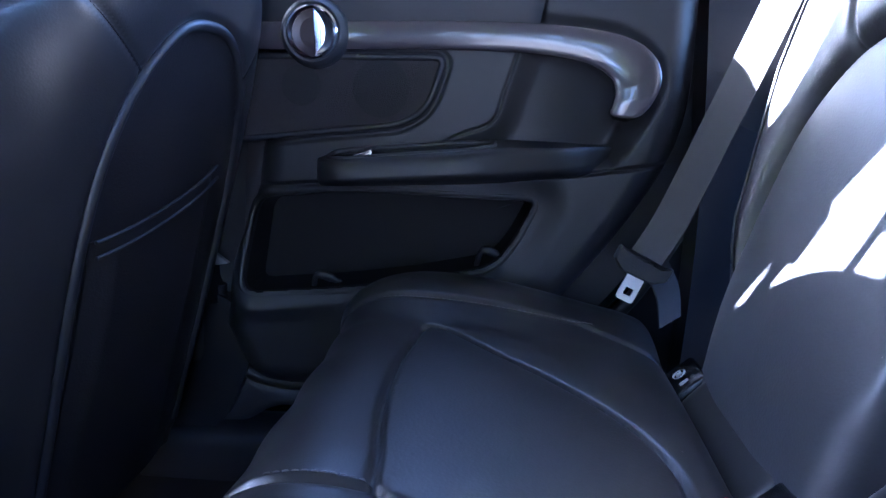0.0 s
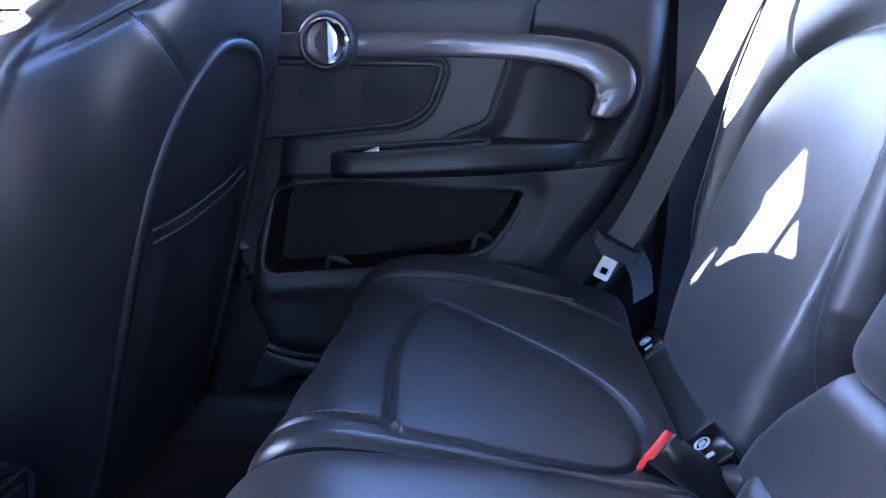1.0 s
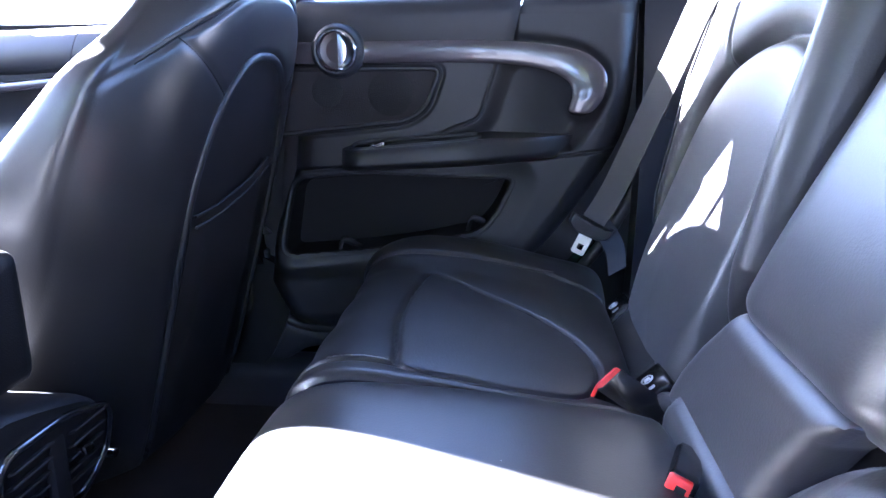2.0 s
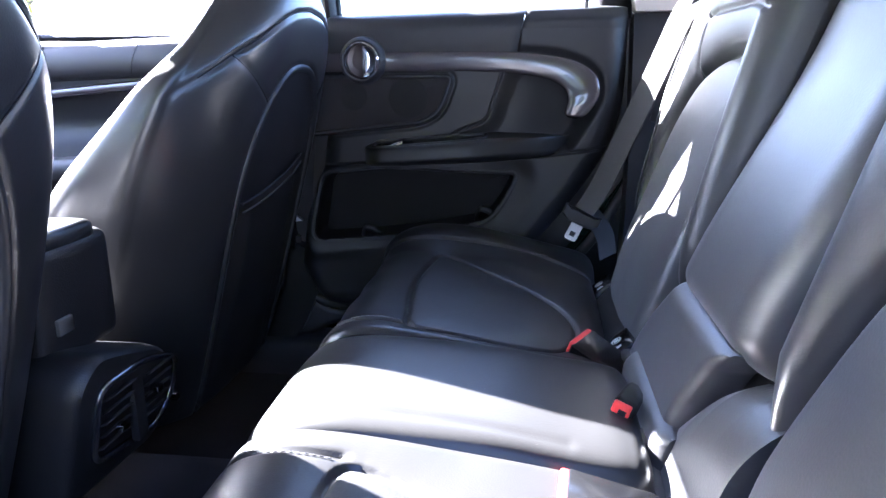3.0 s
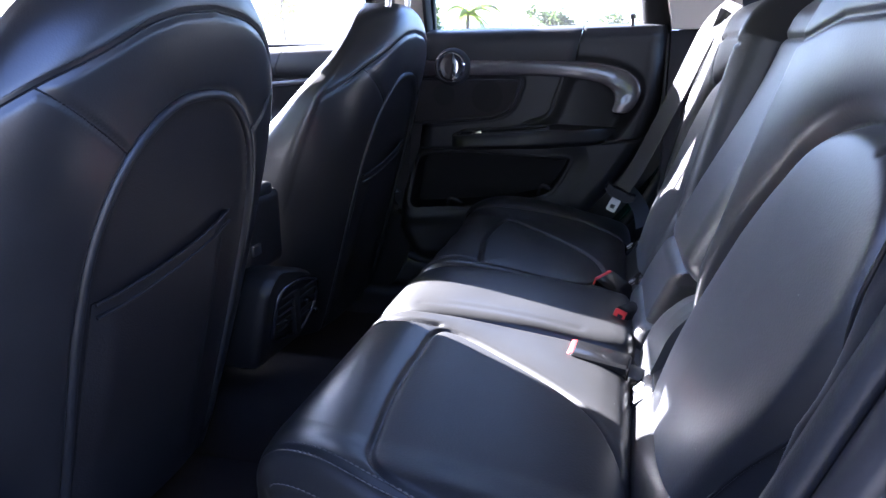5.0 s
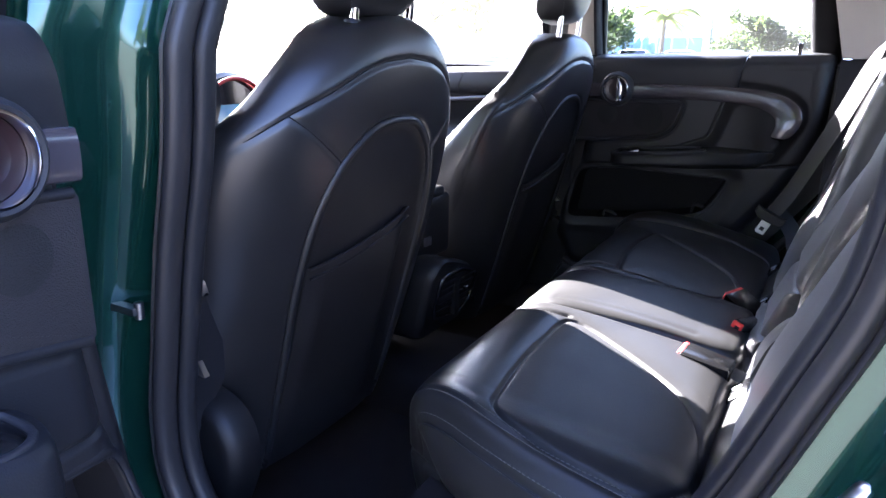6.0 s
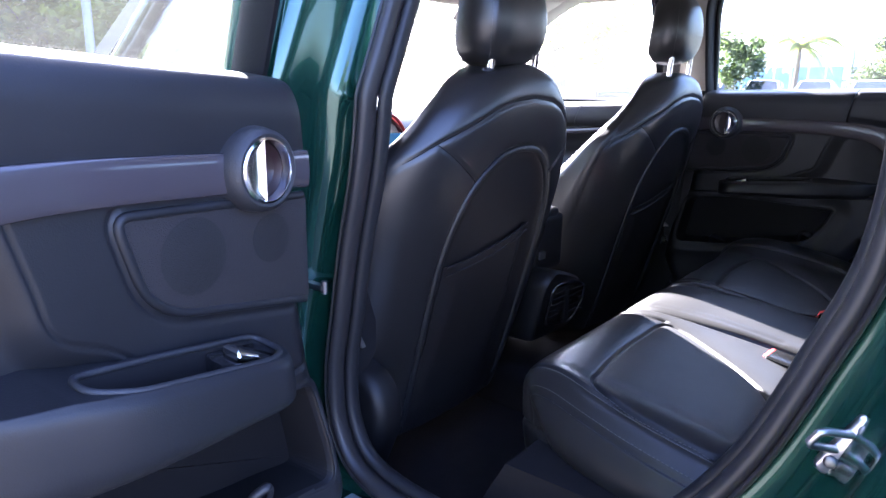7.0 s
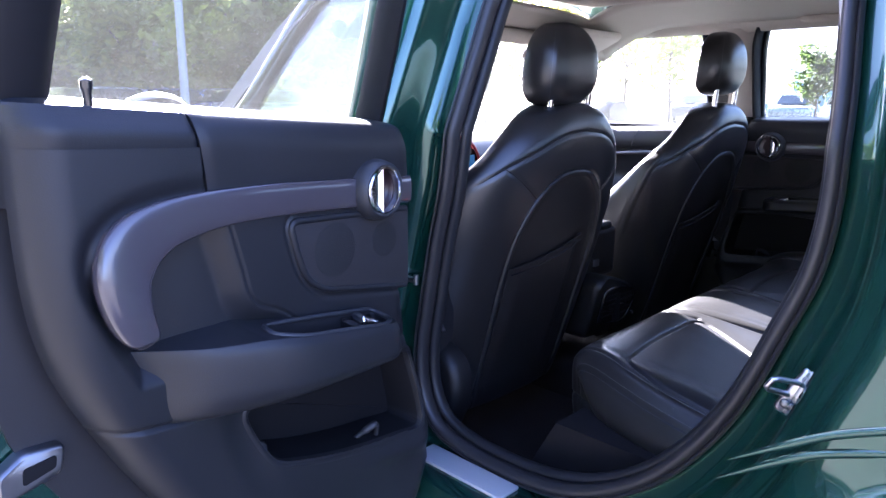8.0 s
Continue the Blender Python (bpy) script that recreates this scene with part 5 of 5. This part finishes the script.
    part("fender", box((-1.05, k * 0.80, 0.68), (0.90, 0.16, 0.50), 0.08, segs=4), PAINT, car, "dark green front wing")
    for wx in (-1.15, 1.30):
        tyre = part("wheel", lathe([(0.16, -0.10), (0.30, -0.10), (0.33, -0.07), (0.335, 0.0), (0.33, 0.07), (0.30, 0.10), (0.16, 0.10)], (wx, k * 0.76, 0.335), (0, 1, 0), 40), RUBBER, car, "black tyre")
        part("rim", lathe([(0.01, 0.085), (0.05, 0.09), (0.18, 0.06), (0.215, 0.09), (0.22, 0.05)], (wx, k * 0.76, 0.335), (0, k, 0), 36), SATIN, tyre)
# door striker on the left jamb
SP = lambda a, b, h: (0.8935 + 0.52 * a + 0.854 * b, -0.7490 - h, 0.7550 + 0.854 * a - 0.52 * b)  # noqa: E731
part("striker_plate", plate(rounded([(-0.033, -0.008), (0.033, -0.011), (0.033, 0.010), (-0.033, 0.008)], 0.008), SP, [(0.0, -0.004), (0, 0.0035), (0.003, 0.006)]), SATIN, car, "bright steel striker plate")
for a in (-0.018, 0.022):
    part("striker_bolt", lathe([(0.006, 0.0), (0.006, 0.004), (0.004, 0.006)], SP(a, 0.001, 0.004), (0, -1, 0), 12), STEEL, car)
part("striker", sweep([SP(-0.008, -0.002, 0.002), SP(-0.0075, -0.012, 0.016), SP(-0.007, -0.021, 0.029), SP(-0.004, -0.024, 0.033), SP(0.008, -0.024, 0.033), SP(0.011, -0.021, 0.029), SP(0.0115, -0.012, 0.016), SP(0.012, -0.002, 0.002)], 0.0036, n=10, up=(0, 1, 0)), SATIN, car, "bright steel door striker loop")
part("floor", box((0.1, 0, 0.27), (2.4, 1.36, 0.05), 0.01), CARPET, car, "black carpet floor")
part("tunnel", box((-0.15, 0.03, 0.335), (1.3, 0.26, 0.13), 0.05, segs=4), CARPET, car)
part("underbody", box((0.2, 0, 0.20), (3.2, 1.5, 0.06), 0.02), DARK, car)
part("bonnet", box((-1.15, 0, 0.90), (0.90, 1.50, 0.10), 0.04, segs=3), PAINT, car, "dark green bonnet")
part("boot_floor", box((1.35, 0, 0.60), (0.7, 1.2, 0.05), 0.01), CARPET, car)
part("tailgate", box((1.76, 0, 0.72), (0.08, 1.45, 0.64), 0.03, segs=3), PAINT, car)
# headliner with the roof glass opening
xs = np.r_[np.linspace(-0.20, -0.12, 5), np.linspace(-0.09, 0.28, 14), np.linspace(0.31, 1.50, 22)]
ys = np.r_[np.linspace(-0.56, -0.34, 7), np.linspace(-0.32, 0.32, 17), np.linspace(0.34, 0.56, 7)]
P = np.array([[(x, y, 1.385 - 0.075 * (abs(y) / 0.56) ** 3 - 0.095 * max(0, (0.05 - x) / 0.25) ** 2 - 0.08 * max(0, (x - 1.0) / 0.5) ** 2) for y in ys] for x in xs])
hole = np.array([[not (xs[i] > -0.125 and xs[i + 1] < 0.315 and ys[j] > -0.345 and ys[j + 1] < 0.345) for j in range(len(ys) - 1)] for i in range(len(xs) - 1)])
part("headliner", grid(P, hole), LINER, car, "beige fabric headliner", solid=0.012)
for k in (-1, 1):
    A = [[(x, k * y, z) for y, z in curve([(0.545, 1.322), (0.560, 1.298), (0.585, 1.288), (0.615, 1.31), (0.62, 1.36)], 5)] for x in np.linspace(-0.20, 1.45, 20)]
    part("roof_side_trim", grid(np.array(A)), LINER, car, "beige roof edge trim", solid=0.008)
o = rounded([(-0.12, -0.34), (0.31, -0.34), (0.31, 0.34), (-0.12, 0.34)], 0.05)
part("roof_glass", plate(o, lambda a, b, h: (a, b, 1.400 + h), [(-0.02, 0), (-0.02, 0.005)]), PRIVACY, car, "dark tinted roof glass", smooth=False)
# added plate: darkens the roof opening and blocks light from above
part("roof_light_block", plate(o, lambda a, b, h: (a, b, 1.388 + h), [(-0.02, 0), (-0.02, 0.004)]), DARK, car, "added dark plate blocking light below the roof glass", smooth=False)
part("roof_glass_trim", sweep([(a, b, 1.378) for a, b in o], 0.012, 0.016, n=10, closed=True), LINER, car)
P = np.array([[(x, y, 1.435 - 0.07 * (abs(y) / 0.60) ** 3 - 0.055 * max(0, (0.1 - x) / 0.3) ** 2 - 0.08 * max(0, (x - 1.0) / 0.6) ** 2) for y in np.linspace(-0.60, 0.60, 25)] for x in xs])
ys2 = np.linspace(-0.60, 0.60, 25)
hole = np.array([[not (xs[i] > -0.125 and xs[i + 1] < 0.315 and ys2[j] > -0.36 and ys2[j + 1] < 0.36) for j in range(24)] for i in range(len(xs) - 1)])
part("roof", grid(P, hole), PAINT, car, "dark green roof", solid=0.004)
part("roof_header", sweep([(-0.205, y, 1.268 - 0.03 * (y / 0.56) ** 2) for y in np.linspace(-0.56, 0.56, 13)], 0.03, 0.022, n=10), LINER, car, "beige windscreen header")
for y in (-0.30, 0.30):
    o = rounded([(-0.23, y - 0.17), (-0.07, y - 0.17), (-0.07, y + 0.17), (-0.23, y + 0.17)], 0.03)
    part("sun_visor", plate(o, lambda a, b, h: (a, b, 1.228 + 0.45 * (a + 0.2) + h), [(0.004, -0.008), (0, -0.004), (0, 0.004), (0.004, 0.008)]), LINER, car, "beige folded sun visor")
# windscreen
W = np.array([[(-0.62 - 0.22 * (1 - (y / 0.66) ** 2) * (1 - v) + 0.41 * v, y * (1 - 0.17 * v), 0.955 + 0.375 * v) for y in np.linspace(-0.66, 0.66, 20)] for v in np.linspace(0, 1, 8)])
g = part("windscreen", block(W, (0.004, 0, 0)), HAZYGLASS, car, "clear windscreen", smooth=False)
g.visible_shadow = False
# rear window
W = np.array([[(1.72 - 0.22 * v, y * (1 - 0.12 * v), 1.04 + 0.26 * v) for y in np.linspace(-0.58, 0.58, 8)] for v in np.linspace(0, 1, 4)])
g = part("rear_window", block(W, (0.004, 0, 0)), GLASS, car, "clear rear window", smooth=False)
g.visible_shadow = False
# grab handle above the front passenger window
for x0, x1 in ((-0.235, -0.055), (0.42, 0.60)):
    part("grab_handle", sweep(curve([(x0, 0.585, 1.322), (x0 + 0.012, 0.552, 1.312), (x0 + 0.05, 0.538, 1.303), (x1 - 0.05, 0.538, 1.303), (x1 - 0.012, 0.552, 1.312), (x1, 0.585, 1.322)], 6), 0.010, 0.012, n=10), LINER, car, "beige grab handle")


# ---- front cabin ----
t = thing("centre_console", (0.15, 0.03, 0.34), "black centre console with rear air vents", "console")
VP = lambda a, b, h: (0.222 + 0.2 * (b - 0.525) + h, 0.85 * a - 0.037, 0.545 + 0.8 * (b - 0.525))  # noqa: E731
o = rounded([(-0.085, 0.435), (0.125, 0.425), (0.168, 0.47), (0.166, 0.545), (0.110, 0.602), (0.02, 0.635), (-0.05, 0.655), (-0.085, 0.62)], 0.03)
part("console_body", plate(o, VP, [(0.004, -0.50), (0, -0.02), (0.003, -0.006), (0.009, 0.0)]), CONSOLE, t)
vent = rounded([(-0.040, 0.485), (0.118, 0.455), (0.158, 0.50), (0.150, 0.565), (0.06, 0.598), (-0.045, 0.602)], 0.025)
part("vent_recess", plate(vent, VP, [(0, -0.01), (0, 0.0006)]), DARK, t)
part("vent_ring", sweep([VP(a, b, 0.002) for a, b in vent], 0.0045, n=8, up=(1, 0, 0), closed=True), GLOSS, t, "gloss black ring round the vents")
for z in (0.502, 0.521, 0.540, 0.559, 0.578):
    part("vent_slat", box(VP(0.002, z, 0.004), (0.009, 0.052, 0.0026), 0.001, Matrix.Rotation(radians(-25), 4, "Y")), CONSOLE, t)
    part("vent_slat", box(VP(0.102, z - 0.010, 0.004), (0.009, 0.054, 0.0026), 0.001, Matrix.Rotation(radians(-25), 4, "Y")), CONSOLE, t)
part("vent_divider", box(VP(0.050, 0.528, 0.004), (0.012, 0.022, 0.088), 0.005), CONSOLE, t)
for y, z in ((0.004, 0.520), (0.086, 0.538)):
    part("vent_tab", box(VP(y, z, 0.011), (0.012, 0.013, 0.008), 0.002), CHROME, t, "chrome vent tab")
part("socket_cap", lathe([(0.006, -0.004), (0.006, 0.004), (0.003, 0.006)], VP(0.178, 0.472, 0.0), (1, 0, 0), 16), CHROME, t)
part("armrest_box", box((0.055, -0.015, 0.690), (0.27, 0.135, 0.135), 0.02, segs=4), CONSOLE, t, "black padded armrest box")
part("armrest_lid", box((0.045, -0.025, 0.757), (0.285, 0.112, 0.026), 0.012, segs=3), LEATHER, t)
part("rear_socket", box((0.1915, -0.050, 0.668), (0.006, 0.024, 0.018), 0.002), SATIN, t)

t = thing("dashboard", (-0.45, 0, 0.45), "black dashboard with round central display", "dashboard")
D = [[(-0.40 - 0.42 * v, y, 0.62 + 0.30 * math.sin(min(1, v * 1.6) * math.pi / 2) + 0.03 * v) for v in np.linspace(0, 1, 14)] for y in np.linspace(-0.68, 0.68, 30)]
part("dash_top", block(np.array(D), (0.0, 0, -0.10)), PLASTIC, t)
part("dash_lower", box((-0.52, 0, 0.57), (0.20, 1.34, 0.28), 0.05, segs=3), PLASTIC2, t)
part("display_ring", lathe([(0.125, -0.02), (0.125, 0.015), (0.115, 0.022), (0.105, 0.018)], (-0.40, 0.02, 0.855), (1, 0, 0.15), 48), GLOSS, t, "round glossy display surround")
part("light_ring", sweep([(-0.378, 0.02 + 0.112 * math.cos(a), 0.855 + 0.112 * math.sin(a)) for a in np.linspace(-0.6, 3.7, 40)], 0.005, n=8, up=(1, 0, 0)), RINGRED, t, "red ring round the display")
part("screen", box((-0.376, 0.02, 0.865), (0.004, 0.16, 0.085), 0.001), SCREEN, t, "blue display screen")
part("toggle_row", box((-0.372, 0.02, 0.775), (0.03, 0.13, 0.025), 0.006), CHROME, t)
t = thing("steering_wheel", (-0.22, -0.375, 0.82), "black leather steering wheel", "steering wheel")
S = [(-0.20 - 0.40 * 0.185 * math.sin(a), -0.375 + 0.185 * math.cos(a), 0.83 + 0.917 * 0.185 * math.sin(a)) for a in np.arange(48) / 48 * 2 * math.pi]
part("rim", sweep(S, 0.016, n=12, up=(0.917, 0, 0.40), closed=True), LEATHER, t)
part("hub", lathe([(0.07, -0.03), (0.075, 0.0), (0.06, 0.02), (0.01, 0.028)], (-0.22, -0.375, 0.82), (0.917, 0, 0.40), 32), PLASTIC, t)
for a in (0.0, math.pi, -math.pi / 2):
    part("spoke", sweep([(-0.215, -0.375, 0.82), (-0.205 - 0.40 * 0.18 * math.sin(a), -0.375 + 0.18 * math.cos(a), 0.83 + 0.917 * 0.18 * math.sin(a))], 0.015, 0.008, n=8, up=(0.917, 0, 0.40)), PLASTIC, t)
part("column", sweep([(-0.24, -0.375, 0.81), (-0.45, -0.375, 0.72)], 0.04, n=12), PLASTIC, t)

for k in (-1, 1):
    t = thing("front_seat_belt", (0.17, k * 0.625, 0.50), "dark seat belt hanging at the b-pillar", "seat belt", "front seat belts")
    part("webbing", sweep(curve([(0.215, k * 0.585, 1.15), (0.195, k * 0.615, 1.0), (0.18, k * 0.625, 0.80), (0.165, k * 0.63, 0.60), (0.15, k * 0.64, 0.45)], 6), 0.0235, 0.0015, n=8, up=(0, 1, 0), square=4), WEB, t)
    part("tongue", box((0.186, k * 0.622, 0.743), (0.046, 0.014, 0.022), 0.003), SATIN, t, "steel belt tongue")
    part("belt_guide", loft([[(0.190, k * 0.632, 0.630), (0.222, k * 0.640, 0.634), (0.192, k * 0.632, 0.662)], [(0.190, k * 0.640, 0.630), (0.222, k * 0.648, 0.634), (0.192, k * 0.640, 0.662)]]), SATIN, t, "small steel belt guide")
    part("anchor", box((0.20, k * 0.595, 1.155), (0.05, 0.02, 0.06), 0.008), PLASTIC, t)


# ---- surroundings ----
EYE = (1.1, -1.55)


def at(bearing, dist):
    """A place on the ground: degrees left of straight across the car, metres."""
    b = radians(bearing)
    return EYE[0] - dist * math.sin(b), EYE[1] + dist * math.cos(b)


def tree(x, y, height, spread, mat, label, seed, leaves=2600, leaf=0.16):
    rng = random.Random(seed)
    t = thing("tree", (x, y, 0), label, "tree", "trees")
    trunk = []
    h0 = height * 0.38
    bend = (rng.uniform(-0.2, 0.2), rng.uniform(-0.2, 0.2))
    pts = [(x + bend[0] * v * v * 2, y + bend[1] * v * v * 2, h0 * v * 1.5) for v in np.linspace(0, 1, 6)]
    geos = [sweep(pts, np.linspace(0.03 * height * 0.5, 0.012 * height * 0.5, 6), n=8, up=(1, 0, 0.01))]
    tips = []
    for i in range(9):
        a = rng.uniform(0, 2 * math.pi)
        s = pts[rng.choice((2, 3, 4, 5))]
        r = spread * rng.uniform(0.35, 0.75)
        e = (s[0] + r * math.cos(a), s[1] + r * math.sin(a), s[2] + rng.uniform(0.12, 0.42) * height)
        m = tuple((p + q) / 2 + rng.uniform(-0.15, 0.15) for p, q in zip(s, e))
        geos.append(sweep(curve([s, m, e], 3), np.linspace(0.05, 0.012, 7) * height / 7, n=6, up=(0.1, 0.2, 1)))
        tips += [e, m]
    part("trunk", join(*geos), BARK, t)
    blobs = []
    for e in tips + [pts[-1]] * 3:
        blobs.append((e[0] + rng.gauss(0, 0.12) * spread, e[1] + rng.gauss(0, 0.12) * spread, min(height, e[2] + rng.uniform(-0.05, 0.16) * height), spread * rng.uniform(0.22, 0.42)))
    V, F = [], []
    for _ in range(leaves):
        bx, by, bz, br = rng.choice(blobs)
        d = Vector((rng.gauss(0, 1), rng.gauss(0, 1), rng.gauss(0, 0.8))).normalized() * br * rng.uniform(0.35, 1.05)
        c = Vector((bx, by, bz)) + d
        u = Vector((rng.gauss(0, 1), rng.gauss(0, 1), rng.gauss(0, 0.6))).normalized()
        w = u.orthogonal().normalized()
        s = leaf * rng.uniform(0.6, 1.4)
        n = len(V)
        V += [c - u * s, c + w * s * 0.45, c + u * s, c - w * s * 0.45]
        F.append((n, n + 1, n + 2, n + 3))
    part("crown", (V, F), mat, t, smooth=False)


def palm(x, y, height, seed):
    rng = random.Random(seed)
    t = thing("palm_tree", (x, y, 0), "palm tree with arching fronds at the edge of the lot", "palm tree")
    part("trunk", sweep([(x + 0.1 * v, y, height * v) for v in np.linspace(0, 1, 8)], np.linspace(0.16, 0.10, 8), n=10, up=(1, 0, 0)), BARK, t)
    V, F = [], []
    for i in range(17):
        a = i * 2.4 + rng.uniform(-0.2, 0.2)
        up = rng.uniform(0.0, 1.1)
        L = rng.uniform(1.8, 2.5)
        rib = [Vector((x + 0.1 + math.cos(a) * L * v, y + math.sin(a) * L * v, height + up * L * v - 0.9 * L * v * v)) for v in np.linspace(0, 1, 12)]
        for j in range(1, 12):
            d = (rib[j] - rib[j - 1]).normalized()
            sde = d.cross(Vector((0, 0, 1))).normalized()
            for k in (-1, 1):
                for q in (0, 0.5):
                    b = rib[j - 1].lerp(rib[j], q)
                    tip = b + sde * k * 0.50 * (1 - 0.5 * j / 12) + d * 0.22 - Vector((0, 0, 0.2))
                    n = len(V)
                    V += [b - d * 0.05, b + d * 0.08, tip]
                    F.append((n, n + 1, n + 2))
    part("fronds", (V, F), LEAF2, t, smooth=False)


def parked_car(x, y, heading, mat, label, tall=1.5):
    t = thing("parked_car", (x, y, 0), label, "car", "parked cars")
    c, s = math.cos(heading), math.sin(heading)
    k = tall / 1.5
    P = lambda a, b, h: (x + c * a - s * b, y + s * a + c * b, h)  # noqa: E731
    side = curve([(-2.1, 0.35), (-2.15, 0.65), (-2.0, 0.88), (-1.1, 0.98), (-0.45, 1.42 * k), (0.2, 1.50 * k), (1.2, 1.44 * k), (1.85, 1.02), (2.1, 0.92), (2.15, 0.5), (2.05, 0.32)], 4, False)
    def wide(z):
        return 0.88 - 0.24 * max(0.0, (z - 0.95) / 0.55)
    rings = []
    for v in np.linspace(-1, 1, 9):
        e = 1 - 0.03 * abs(v) ** 4
        rings.append([P(a * e, v * wide(z), 0.32 + (z - 0.32) * (1 - 0.05 * v**4)) for a, z in side])
    part("body", loft(rings), mat, t)
    for k2 in (-1, 1):
        g = [(-0.95, 1.0), (-0.40, 1.36 * k), (0.15, 1.42 * k), (1.10, 1.37 * k), (1.60, 1.02)]
        part("side_window", loft([[P(a, k2 * (wide(z) + 0.004), z) for a, z in g], [P(a, k2 * (wide(z) + 0.014), z) for a, z in g]]), CARGLASS, t, smooth=False)
        for wx in (-1.3, 1.3):
            part("wheel", lathe([(0.02, -0.1), (0.31, -0.1), (0.33, 0), (0.31, 0.1), (0.2, 0.1), (0.02, 0.07)], P(wx, k2 * 0.80, 0.33), (-s * k2, c * k2, 0), 20), CARDARK, t)
    part("windscreen", loft([[P(-1.10, -0.68, 1.00), P(-1.10, 0.68, 1.00), P(-0.46, 0.56, 1.41 * k), P(-0.46, -0.56, 1.41 * k)], [P(-1.12, -0.68, 1.015), P(-1.12, 0.68, 1.015), P(-0.48, 0.56, 1.43 * k), P(-0.48, -0.56, 1.43 * k)]]), CARGLASS, t, smooth=False)
    part("back_window", loft([[P(1.78, -0.66, 1.06), P(1.78, 0.66, 1.06), P(1.24, 0.56, 1.40 * k), P(1.24, -0.56, 1.40 * k)], [P(1.80, -0.66, 1.08), P(1.80, 0.66, 1.08), P(1.26, 0.56, 1.42 * k), P(1.26, -0.56, 1.42 * k)]]), CARGLASS, t, smooth=False)


rng = random.Random(7)
spots = [(51, 30, 9.0, 3.6), (55, 25, 8.0, 3.4), (58.5, 29, 9.5, 3.8), (62, 24, 7.5, 3.2), (65.5, 28, 9.0, 3.6), (68.5, 24, 8.0, 3.4), (72, 27, 9.0, 3.6), (76, 25, 8.0, 3.4), (81, 28, 9.0, 3.8), (47, 33, 8.5, 3.4),
         (60, 34, 11.0, 4.2), (70, 34, 11.0, 4.2), (66, 20, 4.5, 2.4), (57, 20, 4.0, 2.2), (51, 23, 3.2, 2.8), (61, 22, 3.0, 2.6), (71, 22, 3.4, 2.8), (76, 21, 3.2, 2.6), (54, 26, 4.0, 3.0), (65, 25, 4.0, 3.0)]
for i, (b, d, h, w) in enumerate(spots):
    tree(*at(b, d), h, w, LEAF2 if i % 3 else LEAF, "leafy green tree at the edge of the parking lot", 20 + i, 6000, 0.125)
for i, (b, d, h, w) in enumerate([(33, 22, 5.5, 2.6), (30, 26, 5.0, 2.4), (37, 24, 6.0, 2.6), (26.5, 24, 4.5, 2.2), (41, 28, 7, 3.0)]):
    tree(*at(b, d), h, w, LEAF, "light green young tree in the parking lot", 60 + i, 1100, 0.12)
for i, (b, d, h, w) in enumerate([(16.3, 36, 3.9, 1.7), (5.3, 40, 3.6, 1.6), (0.5, 40, 2.8, 2.2), (-4, 38, 3.0, 2.4), (8.0, 46, 2.6, 2.4)]):
    tree(*at(b, d), h, w, LEAF3, "dark green tree beside the lot", 80 + i, 2200, 0.13)
palm(*at(12.3, 46), 3.5, 5)

for i, (b, d, h, label) in enumerate([(65.0, 17, 8.0, "tall grey lamp pole in the parking lot"), (8.8, 48, 3.6, "slim grey pole in the parking lot")]):
    x, y = at(b, d)
    t = thing("light_pole", (x, y, 0), label, "pole", "light poles")
    part("shaft", sweep([(x, y, 0), (x, y, h / 2), (x, y, h)], [0.10, 0.085, 0.07], n=12, up=(1, 0, 0)), POLE, t)
    part("base", lathe([(0.22, 0), (0.22, 0.4), (0.15, 0.5), (0.1, 0.52)], (x, y, 0), (0, 0, 1), 16), WALL, t)

paints = [(CARWHITE, "white"), (CARSILVER, "silver"), (CARWHITE, "white"), (CARDARK, "dark grey"), (CARBLUE, "blue")]
for i in range(6):
    x, y = at(7.5 + 3.4 * i, 36 + 0.5 * i)
    m, c = paints[(0, 2, 0, 1, 0, 3)[i]]
    parked_car(x, y, radians(95 + 2 * i), m, f"{c} car parked in the lot", 1.5)
for i in range(8):
    x, y = at(50 + 4.0 * i, 20 - 0.3 * i)
    m, c = paints[(1, 3, 0, 1, 4, 1, 3, 2)[i]]
    parked_car(x, y, radians(150 + 3 * i), m, f"{c} car parked in the lot", 1.35)

# trees and cars on the near side of the lot, seen mirrored in the glass and paint
for i, (b, d, h, w) in enumerate([(112, 14, 6.0, 2.4), (122, 17, 7.0, 2.8), (134, 15, 7.0, 2.8), (147, 16, 8.5, 3.4), (160, 15, 9.0, 3.6), (174, 16, 8.5, 3.6), (188, 15, 9.0, 3.6), (202, 16, 9.0, 3.6), (217, 15, 8.5, 3.4)]):
    tree(*at(b, d), h, w, LEAF2, "leafy green tree behind the open door", 100 + i, 2600, 0.20)
for i in range(4):
    parked_car(*at(106 + 14 * i, 9.5), radians(20 + 10 * i), paints[(1, 0, 3, 1)[i]][0], f"{paints[(1, 0, 3, 1)[i]][1]} car parked in the lot", 1.5)

# low white building with blue glass
x, y = at(13.0, 85)
t = thing("building", (x, y, 0), "low white building with blue glass front beyond the lot", "building")
part("wall", box((x, y, 2.2), (13, 8, 4.4), 0.05), WALL, t)
part("roof", box((x, y, 4.5), (13.6, 8.6, 0.35), 0.05), WALL, t)
for i in range(8):
    part("window", box((x - 5.6 + 1.6 * i, y - 4.02, 2.0), (1.4, 0.08, 2.6), 0.02), BLUEGLASS, t, "blue glass pane")
